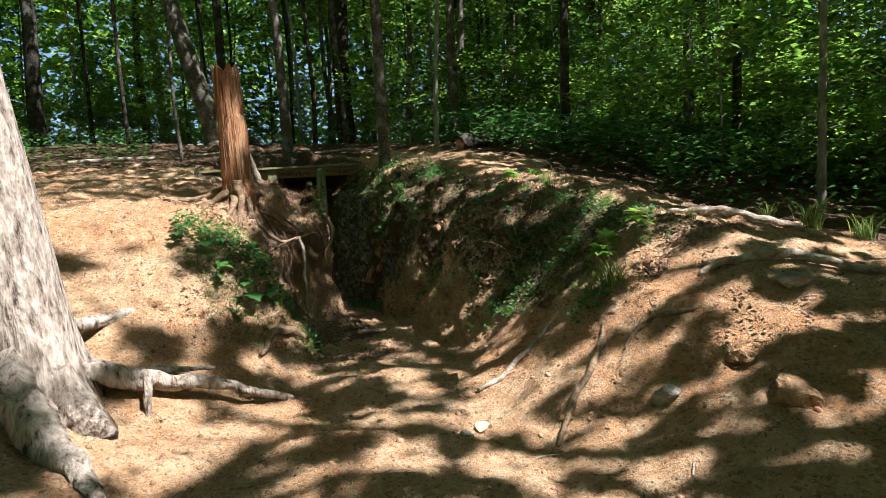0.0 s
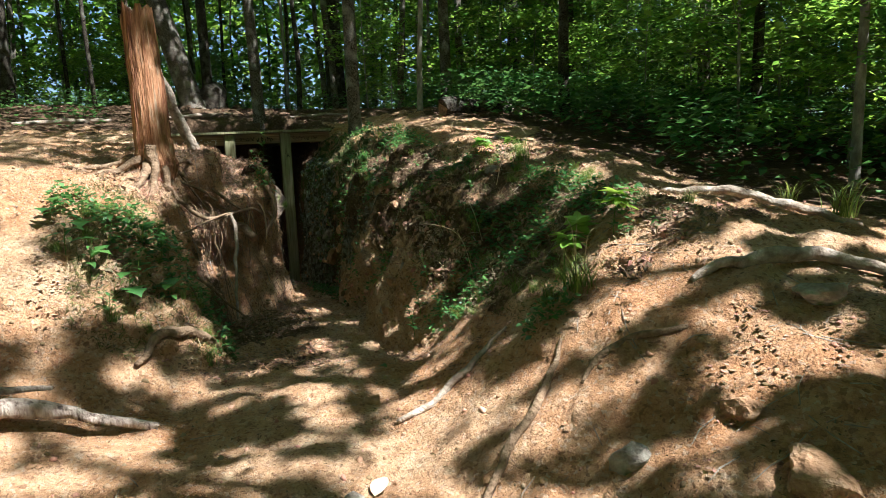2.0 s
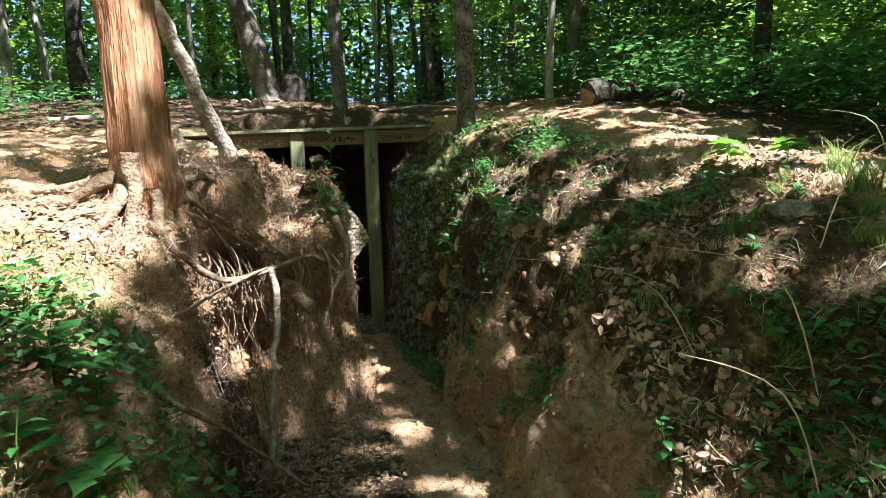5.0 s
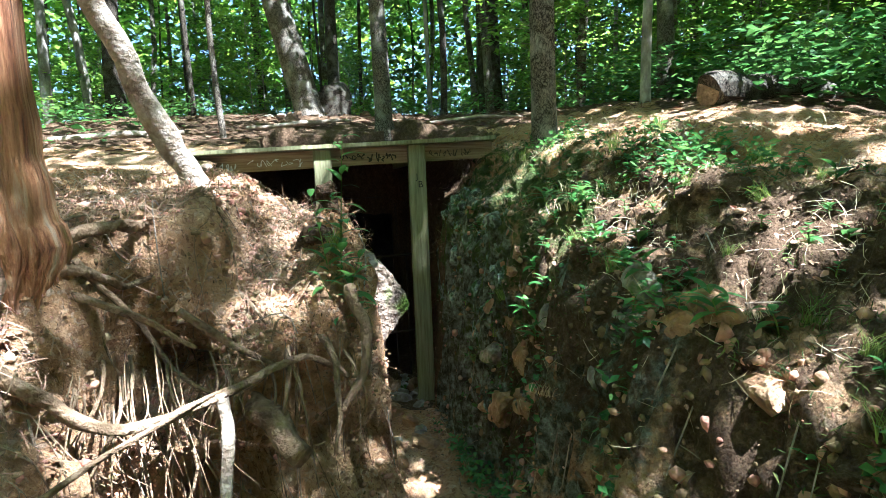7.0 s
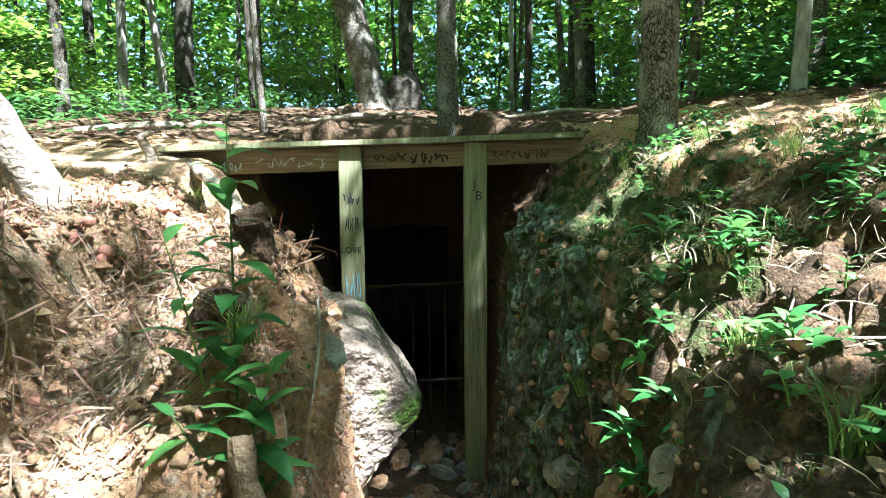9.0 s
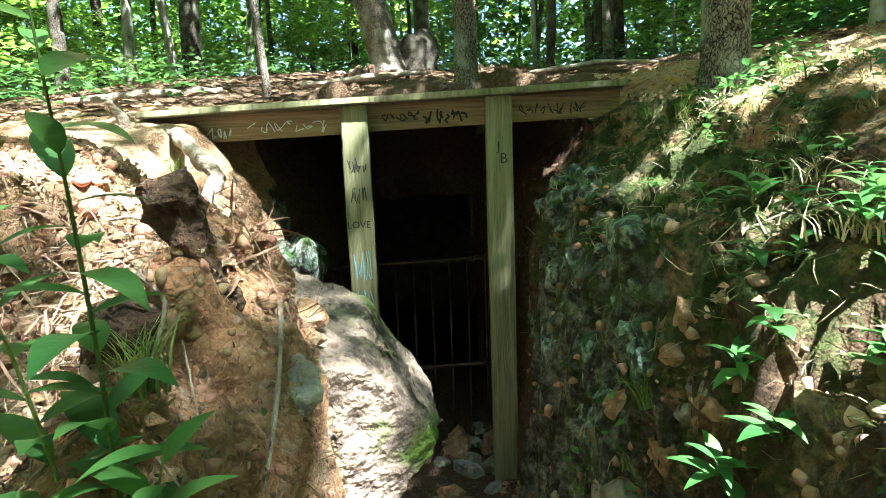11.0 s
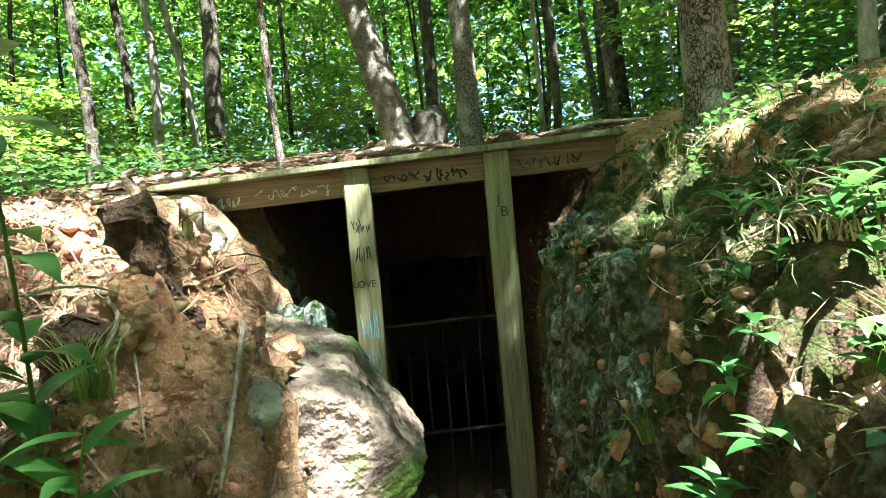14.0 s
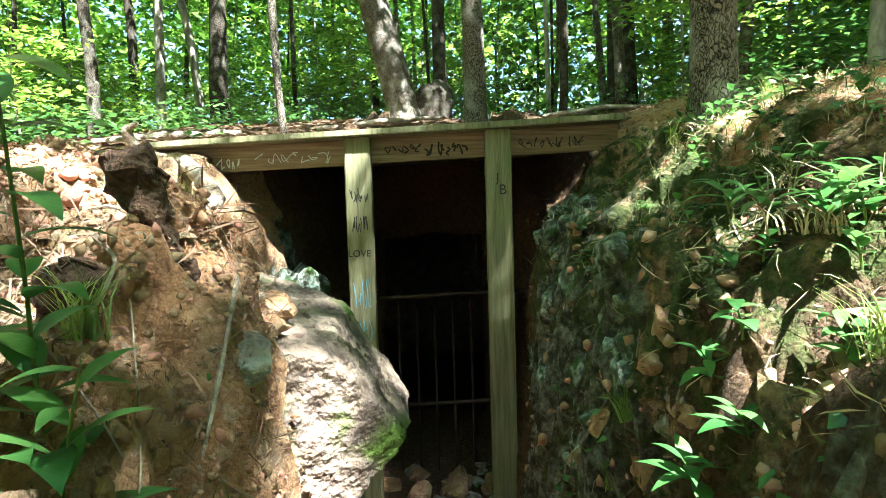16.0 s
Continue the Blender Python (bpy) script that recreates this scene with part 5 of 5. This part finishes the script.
gnarled("dark gnarled root stub standing on the bank", [(2.015, 7.70, 1.53), (2.015, 7.69, 1.57), (2.01, 7.69, 1.61), (1.99, 7.69, 1.66), (1.975, 7.685, 1.72), (1.98, 7.68, 1.755)], [0.042, 0.04, 0.032, 0.030, 0.046, 0.024], 7)
gnarled("dark broken root end in the clay", [(1.88, 7.70, 1.46), (1.91, 7.62, 1.54), (1.94, 7.57, 1.565)], [0.05, 0.045, 0.03], 8)
loose("root", "bare grey root arching over the clay", on_land([(0.74, 4.78, 0), (0.9, 4.98, 0.05), (1.08, 5.15, 0.07), (1.22, 5.28, 0.03), (1.3, 5.32, -0.03)]), [0.02, 0.035, 0.04, 0.035, 0.02], ROOT_WOOD, "root", seed=9)
loose("root", "long bleached root fork on the slope", on_land([(2.08, 3.6, 0), (2.3, 3.62, 0.02), (2.5, 3.6, 0.02), (2.68, 3.6, 0.02), (2.80, 3.57, 0.05)]), [0.014, 0.024, 0.022, 0.016, 0.006], DEAD_WOOD, "root", seed=10)
loose("root", "thin brown root running down the slope", on_land([(2.02, 2.6, 0), (2.3, 2.78, 0.01), (2.52, 2.86, 0.015), (2.7, 2.98, 0.01), (2.85, 3.1, 0)]), [0.012, 0.022, 0.024, 0.018, 0.008], ROOT_WOOD, "root", seed=11)
loose("root", "thin brown root across the slope", on_land([(2.72, 2.78, 0), (2.9, 2.8, 0.01), (3.1, 2.68, 0.01), (3.3, 2.5, 0)]), [0.01, 0.02, 0.018, 0.008], ROOT_WOOD, "root", seed=12)
loose("root", "thick bleached root along the path edge", on_land([(3.42, 2.75, 0), (3.6, 2.68, 0.02), (3.85, 2.58, 0.03), (4.05, 2.42, 0.02), (4.3, 2.05, 0.01), (4.7, 1.8, 0)]), [0.02, 0.032, 0.045, 0.035, 0.024, 0.014], DEAD_WOOD, "root", seed=13)
loose("root", "pale bare root at the edge of the wood", on_land([(4.2, 3.7, 0), (4.5, 3.5, 0.03), (4.85, 3.2, 0.02), (5.2, 2.9, 0)]), [0.02, 0.035, 0.035, 0.02], DEAD_WOOD, "root", seed=14)
# roots hanging out of the undercut bank
mat_root = new("root_mass")
tagged(mat_root, "tangled bare roots hanging from the undercut bank", "roots")
rr = random.Random(21)
for k in range(46):
    t = rr.random()
    x, y = 1.22 + 0.82 * t + rr.uniform(-0.05, 0.05), 6.75 + 0.62 * t + rr.uniform(-0.14, 0.06)
    z = 1.0 + 0.16 * rr.random()
    L = rr.uniform(0.12, 0.5)
    pts = [(x - 0.05, y + 0.18, z + 0.08), (x, y, z + 0.02), (x + rr.uniform(-0.08, 0.08), y - 0.06, z - L * 0.5), (x + rr.uniform(-0.12, 0.12), y - 0.05, z - L)]
    r = rr.choice((0.002, 0.003, 0.004, 0.006))
    part("rootlet", tube(pts, [r, r, r * 0.8, r * 0.3], 5, k, 0.2, steps=4), ROOT_WOOD, mat_root)
for pts, r in ((((1.02, 6.6, 1.42), (1.18, 6.62, 1.2), (1.38, 6.7, 1.08), (1.6, 6.85, 1.1), (1.85, 7.1, 1.12), (2.02, 7.25, 0.98)), 0.028), (((1.6, 6.84, 1.1), (1.62, 6.72, 0.85), (1.58, 6.6, 0.6), (1.55, 6.45, 0.3), (1.53, 6.35, 0.12)), 0.028),
               (((1.0, 6.25, 0.95), (1.2, 6.45, 1.0), (1.45, 6.7, 1.08), (1.7, 6.95, 1.12)), 0.015), (((2.05, 7.3, 1.35), (2.10, 7.22, 1.15), (2.08, 7.15, 1.0), (1.98, 7.1, 0.9)), 0.035), (((1.1, 5.9, 0.75), (1.3, 6.1, 0.5), (1.5, 6.2, 0.25), (1.7, 6.15, 0.08)), 0.018),
               (((1.05, 5.75, 0.75), (1.15, 5.72, 0.55), (1.2, 5.68, 0.3)), 0.014), (((1.45, 7.0, 1.35), (1.62, 7.05, 1.2), (1.75, 7.1, 1.1)), 0.02), (((0.95, 6.95, 1.5), (1.25, 6.95, 1.4), (1.5, 7.0, 1.22)), 0.022), (((1.0, 6.9, 1.58), (1.18, 7.06, 1.63), (1.27, 7.3, 1.64), (1.3, 7.55, 1.66), (1.34, 7.8, 1.68)), 0.035), (((1.05, 6.85, 1.55), (1.2, 7.0, 1.5), (1.24, 7.2, 1.42), (1.33, 7.35, 1.45)), 0.024), (((1.15, 7.0, 1.55), (1.3, 7.1, 1.3), (1.42, 7.05, 1.12), (1.56, 6.98, 1.05)), 0.016), (((1.3, 7.45, 1.62), (1.45, 7.42, 1.5), (1.6, 7.32, 1.36), (1.72, 7.2, 1.24)), 0.018), (((1.72, 7.25, 1.27), (1.78, 7.18, 1.2), (1.80, 7.08, 1.08), (1.77, 7.0, 0.95)), 0.02), (((1.85, 7.3, 1.25), (1.95, 7.2, 1.12), (1.98, 7.12, 0.95), (1.95, 7.05, 0.75)), 0.022)):
    part("root", tube(pts, [0.75 * r * (1 - 0.5 * k / (len(pts) - 1)) for k in range(len(pts))], 10, len(pts), 0.6, steps=7), (ROOT_WOOD, DEAD_WOOD)[len(pts) == 5 and r < 0.03], mat_root, smooth=True)

for k in range(230):
    x, y = rr.uniform(0.75, 2.1), rr.uniform(6.4, 8.1)
    a, L = rr.uniform(-2.6, 0.6), rr.uniform(0.08, 0.35)
    xs = np.array([x + math.cos(a) * L * t + rr.uniform(-0.025, 0.025) for t in (0, 0.33, 0.66, 1)])
    ys = np.array([y + math.sin(a) * L * t + rr.uniform(-0.025, 0.025) for t in (0, 0.33, 0.66, 1)])
    sx, sy, sz = surface(xs, ys)
    r = rr.choice((0.0016, 0.0022, 0.003, 0.005))
    part("rootlet", tube([(sx[q], sy[q] - 0.012, sz[q] + rr.uniform(0.0, 0.02)) for q in range(4)], [r, r, r * 0.8, r * 0.4], 5, k, 0.2, steps=4), (ROOT_WOOD, DEAD_WOOD)[k % 3 == 0], mat_root)
loose("broken_root", "thick sawn-off root end jutting from the bank", [(1.62, 7.2, 0.98), (1.74, 7.02, 0.9), (1.83, 6.9, 0.84)], [0.05, 0.05, 0.042], ROOT_WOOD, "root", 4, 14, 27)

# ---- the sawn log and stumps in the wood ----
log = new("log")
tagged(log, "sawn grey log lying on the mound", "log")
zl = ground_z(5.7, 9.5)
part("body", tube([(5.31, 9.44, zl + 0.12), (5.35, 9.445, zl + 0.12), (5.9, 9.54, zl + 0.13), (6.7, 9.66, zl + 0.12)], [0.14, 0.155, 0.15, 0.135], 24, 4, 0.2, steps=5), BARK_DARK, log)
part("cut_end", tube([(5.292, 9.437, zl + 0.12), (5.308, 9.44, zl + 0.12)], [0.133, 0.135], 24, 4, 0.2), ROOT_WOOD, log, "brown sawn end of the log")
loose("dead_branch", "pale stick lying against the log", [(6.3, 9.7, zl + 0.04), (6.55, 9.6, zl + 0.14), (6.9, 9.5, zl + 0.06)], [0.03, 0.035, 0.02], DEAD_WOOD, seed=15)
zl = ground_z(2.35, 16.5)
loose("stump", "low mossy sawn stump by the leaning tree", [(2.3, 16.5, zl - 0.1), (2.3, 16.5, zl + 0.15), (2.32, 16.5, zl + 0.38), (2.32, 16.5, zl + 0.42)], [0.42, 0.36, 0.34, 0.30], BARK_DARK, "stump", 3, 16, 16)
loose("dead_branch", "fallen branch on the forest floor", on_land([(-1.2, 12.8, 0.03), (-0.4, 12.9, 0.04), (0.3, 13.1, 0.03)], 0.02), [0.05, 0.045, 0.03], DEAD_WOOD, seed=17)
loose("dead_branch", "fallen branch on the forest floor", on_land([(1.0, 13.6, 0.03), (1.8, 13.5, 0.05), (2.5, 13.8, 0.03)], 0.02), [0.03, 0.035, 0.02], DEAD_WOOD, seed=18)
loose("dead_branch", "fallen branch on the forest floor", on_land([(3.2, 13.2, 0.02), (4.2, 12.9, 0.04), (4.9, 13.0, 0.03)], 0.02), [0.02, 0.025, 0.015], DEAD_WOOD, seed=19)


# ---- rocks ----
def rock_bm(size, seed, planes=14, sub=4, rough=0.13, shape=()):
    """A broken boulder: a ball cut flat by planes, then roughened."""
    r = random.Random(seed)
    bm = bmesh.new()
    bmesh.ops.create_icosphere(bm, subdivisions=sub, radius=1.25)
    cuts = [(Vector(n).normalized(), d) for n, d in shape]
    for k in range(planes):
        v = Vector((r.gauss(0, 1), r.gauss(0, 1), r.gauss(0, 1))).normalized()
        cuts.append((v, r.uniform(0.68, 0.95)))
    o = Vector((seed * 3.7, seed * 1.3, 0))
    for v in bm.verts:
        for nrm, d in cuts:
            k = v.co.dot(nrm) - d
            if k > 0:
                v.co -= nrm * k
        v.co *= 1 + rough * noise.fractal(v.co * 2.2 + o, 0.8, 2.2, 4)
        v.co.x, v.co.y, v.co.z = v.co.x * size[0], v.co.y * size[1], v.co.z * size[2]
    return bm


def rock(x, y, z, size, seed, mat, label, turn=(0, 0, 0), sub=3, name="rock", group=""):
    ob = part(name, rock_bm(size, seed, sub=sub), mat, None)
    ob.matrix_basis = pose(x, y, z, *turn)
    return tagged(ob, label, "rock", group)


def cut_rock(centre, faces, seed, rough=0.016, sub=7):
    """A boulder broken along flat faces (a point on each and its outward normal), then weathered."""
    c = Vector(centre)
    cuts = [((Vector(p) - c).dot(Vector(n).normalized()), Vector(n).normalized()) for p, n in faces]
    bm = bmesh.new()
    bmesh.ops.create_icosphere(bm, subdivisions=sub, radius=1.0)
    o = Vector((seed * 2.1, seed * 0.7, seed))
    for v in bm.verts:
        d = v.co.normalized()
        t = 0.0
        for h, n in cuts:
            k = max(d.dot(n), 1e-3) / h
            t += k ** 40
        q = d * (1 / t ** (1 / 40))
        v.co = q + d * (rough * noise.fractal(q * 7 + o, 0.6, 2.2, 6) - 0.022 * abs(noise.noise(q * 7 + o)) - 0.006 * abs(noise.noise(q * 24 + o)))
    return bm


boulder = part("boulder", cut_rock((2.08, 8.12, 1.05), (((2.418, 8.04, 1.09), (0.846, 0.05, 0.534)), ((2.418, 8.04, 1.09), (0.70, 0.0, -0.71)), ((2.254, 8.17, 1.352), (0.30, -0.05, 0.95)), ((2.22, 7.90, 1.235), (0.55, -0.8, -0.05)), ((2.05, 7.80, 1.2), (-0.35, -0.9, 0.1)), ((2.1, 8.5, 1.1), (0.2, 1, 0.1)), ((1.72, 8.1, 1.1), (-1, 0, 0)), ((2.0, 8.1, 0.62), (-0.2, -0.1, -1)), ((2.1, 7.72, 1.40), (-0.1, -0.55, 0.83))), 12), BOULDER, None)
boulder.matrix_basis = pose(2.08, 8.12, 1.05)
tagged(boulder, "large broken mossy boulder jutting from the bank", "rock")
rock(2.09, 7.70, 1.385, (0.115, 0.09, 0.045), 4, ROCK, "grey-green lichened slab on the boulder", (14, 6, 10), 4)
rock(2.12, 8.04, 1.425, (0.05, 0.045, 0.032), 5, ROCK_RED, "small brown stone on the boulder", (20, 20, 0))
rock(2.13, 7.93, 1.40, (0.045, 0.04, 0.02), 6, ROCK_RED, "small brown stone on the boulder", (10, -10, 40))
GREENROCK, WALLROCK = "lichened grey-green rock in the trench wall", "iron-stained rock bedded in the trench wall"
rr = random.Random(4)
for k, (x, y, z, s) in enumerate(((3.20, 10.0, 1.40, 0.20), (3.14, 9.75, 1.12, 0.2), (3.10, 9.55, 0.75, 0.2), (3.10, 9.85, 0.4, 0.22), (3.20, 9.45, 1.28, 0.16), (3.08, 9.25, 0.45, 0.2), (3.12, 9.0, 0.95, 0.15), (3.07, 8.75, 0.6, 0.18), (3.24, 9.9, 1.0, 0.2), (3.08, 10.15, 0.8, 0.16), (1.55, 10.55, 1.1, 0.24), (1.5, 10.25, 1.2, 0.14), (1.6, 10.7, 0.6, 0.25), (3.15, 8.8, 1.2, 0.12))):
    rock(x, y, z, (s * 0.55, s * rr.uniform(0.8, 1.2), s * rr.uniform(0.8, 1.2)), 20 + k, ROCK_GREEN, GREENROCK, (rr.uniform(-20, 20), rr.uniform(-10, 25), rr.uniform(-20, 20)), 4, group="trench wall rocks")
for k, (x, y, z, s) in enumerate(((2.82, 5.60, 0.42, 0.20), (2.86, 5.95, 0.52, 0.14), (2.95, 6.45, 0.72, 0.10), (2.96, 6.8, 0.5, 0.14), (3.02, 7.4, 0.7, 0.16), (3.02, 7.75, 0.5, 0.18), (3.06, 8.1, 0.72, 0.16), (3.08, 8.4, 0.85, 0.14), (2.98, 8.3, 0.35, 0.18), (2.9, 6.2, 0.3, 0.14), (3.05, 6.9, 0.95, 0.09), (3.12, 7.5, 1.1, 0.08), (3.12, 8.2, 1.1, 0.09), (2.95, 7.1, 0.25, 0.15))):
    rock(x + 0.05, y, z, (s * 0.6, s * rr.uniform(1.1, 1.7), s * rr.uniform(0.5, 0.8)), 40 + k, ROCK_RED, WALLROCK, (rr.uniform(-10, 10), rr.uniform(0, 25), rr.uniform(-15, 15)), 4, group="trench wall rocks")
for k in range(140):
    y = rr.uniform(5.2, 10.2) if k < 70 else rr.uniform(7.6, 10.3)
    x = float(np.interp(y, FOOT_Y, FOOT_R)) + rr.uniform(0.02, 0.42 if k < 70 and y < 7 else 0.24)
    c = [float(q[0]) for q in surface(np.array([x]), np.array([y]))]
    s = rr.uniform(0.035, 0.10) if k < 70 else rr.uniform(0.05, 0.13)
    green = y > 8.5 + rr.uniform(-0.4, 0.4)
    rock(c[0] + 0.5 * s, c[1], c[2], (s * 0.7, s * rr.uniform(0.9, 1.5), s * rr.uniform(0.5, 0.9)), 130 + k % 9, ROCK_GREEN if green else (ROCK_RED, ROCK)[k % 3 == 0], GREENROCK if green else WALLROCK, (rr.uniform(-15, 15), rr.uniform(0, 30), rr.uniform(-20, 20)), 3, group="trench wall rocks")
for k, (x, y, s) in enumerate(((2.64, 2.36, 0.10), (2.92, 1.76, 0.14), (2.05, 3.98, 0.07), (3.02, 2.16, 0.09), (3.74, 2.28, 0.12), (4.45, 2.15, 0.12), (1.62, 3.0, 0.05), (2.2, 2.75, 0.05), (4.5, 6.4, 0.12), (4.1, 5.5, 0.08), (3.7, 5.2, 0.09))):
    rock(x, y, ground_z(x, y) + s * 0.12, (s, s * 0.85, s * 0.6), 70 + k, (ROCK, ROCK_RED)[k % 2] if k != 2 else ROCK_RED, "weathered stone bedded in the clay slope", (rr.uniform(-15, 15), rr.uniform(-15, 15), rr.uniform(0, 180)), 3, "stone", "stones on the slope")
for k in range(34):
    x, y = rr.uniform(1.95, 2.85), rr.uniform(9.0, 10.9)
    s = rr.uniform(0.04, 0.11)
    rock(x, y, ground_z(x, y) + s * 0.2, (s, s * 0.8, s * 0.6), 90 + k % 7, (ROCK, ROCK_RED)[k % 2], "loose rubble stone on the trench floor", (rr.uniform(-30, 30), rr.uniform(-30, 30), rr.uniform(0, 180)), 2, "stone", "rubble on the trench floor")
for k, (x, y, s) in enumerate(((2.35, 8.75, 0.16), (2.6, 9.0, 0.14), (1.4, 15.8, 0.14), (2.0, 15.7, 0.12), (1.15, 15.9, 0.10))):
    rock(x, y, ground_z(x, y) + s * 0.1, (s, s * 0.7, s * 0.4), 110 + k, (ROCK_RED, ROCK)[k > 1], "flat stone on the ground", (0, 0, rr.uniform(0, 180)), 3, "stone")
# pebbles, clods and twigs
n = 9000
x, y = rngc.uniform(-0.8, 5.2, n), rngc.uniform(1.4, 9.5, n)
x[4500:], y[4500:] = rngc.uniform(0.4, 2.3, 4500), rngc.uniform(6.2, 8.6, 4500)
x, y, z = surface(x, y)
V, F = [], []
for k in range(n):
    s = 0.005 + 0.024 * rngc.random() ** 4
    b = len(V)
    for dx, dy, dz in ((1, 0, 0), (0, 1, 0), (-1, 0, 0), (0, -1, 0), (0, 0, 0.8), (0, 0, -0.8)):
        V.append((x[k] + s * dx * rngc.uniform(0.6, 1.2), y[k] + s * dy * rngc.uniform(0.6, 1.2), z[k] + s * dz))
    F += [(b, b + 1, b + 4), (b + 1, b + 2, b + 4), (b + 2, b + 3, b + 4), (b + 3, b, b + 4)]
tagged(link("pebbles", mesh_of("pebbles", V, F, ROCK_RED)), "small pebbles and clods strewn over the clay", "pebbles", kind="stuff")
bms = []
for k in range(330):
    x, y, a, L = rr.uniform(-0.5, 4.6) if k % 2 else rr.uniform(2.9, 4.0), rr.uniform(1.5, 9.0), rr.uniform(0, 6.28), rr.uniform(0.06, 0.28)
    p = [(x + math.cos(a) * L * t, y + math.sin(a) * L * t + 0.02 * math.sin(t * 3), ground_z(x + math.cos(a) * L * t, y + math.sin(a) * L * t) + 0.006) for t in (0, 0.5, 1)]
    bms.append(tube(p, [0.003, 0.0035, 0.002], 4, k, 0))
twigs = part("twigs", join(bms), DEAD_WOOD, None)
tagged(twigs, "thin dry twigs strewn on the clay", "twigs", kind="stuff")
for x, y, mt, lb, s in ((2.92, 3.44, STRAW, "single upright pale leaf on the slope", 0.14), (3.27, 7.60, LITTER, "large curled tan dead leaf on the bank", 0.16), (3.22, 7.66, LITTER, "large curled tan dead leaf on the bank", 0.14), (3.24, 7.22, INK_PALE, "pale silvery upturned leaf on the bank", 0.09), (3.27, 7.18, INK_PALE, "pale silvery upturned leaf on the bank", 0.075), (2.3, 4.55, LEAF_HERB, "fallen green leaf on the trench floor", 0.1), (1.72, 2.98, STRAW, "curled yellow leaf on the clay", 0.14)):
    me = blade_leaf(s, s * 0.3)
    me.materials[0] = mt
    tagged(link("dead_leaf", me, None, pose(x, y, ground_z(x, y) + 0.012, 0, -12, s * 2900)), lb, "leaf")
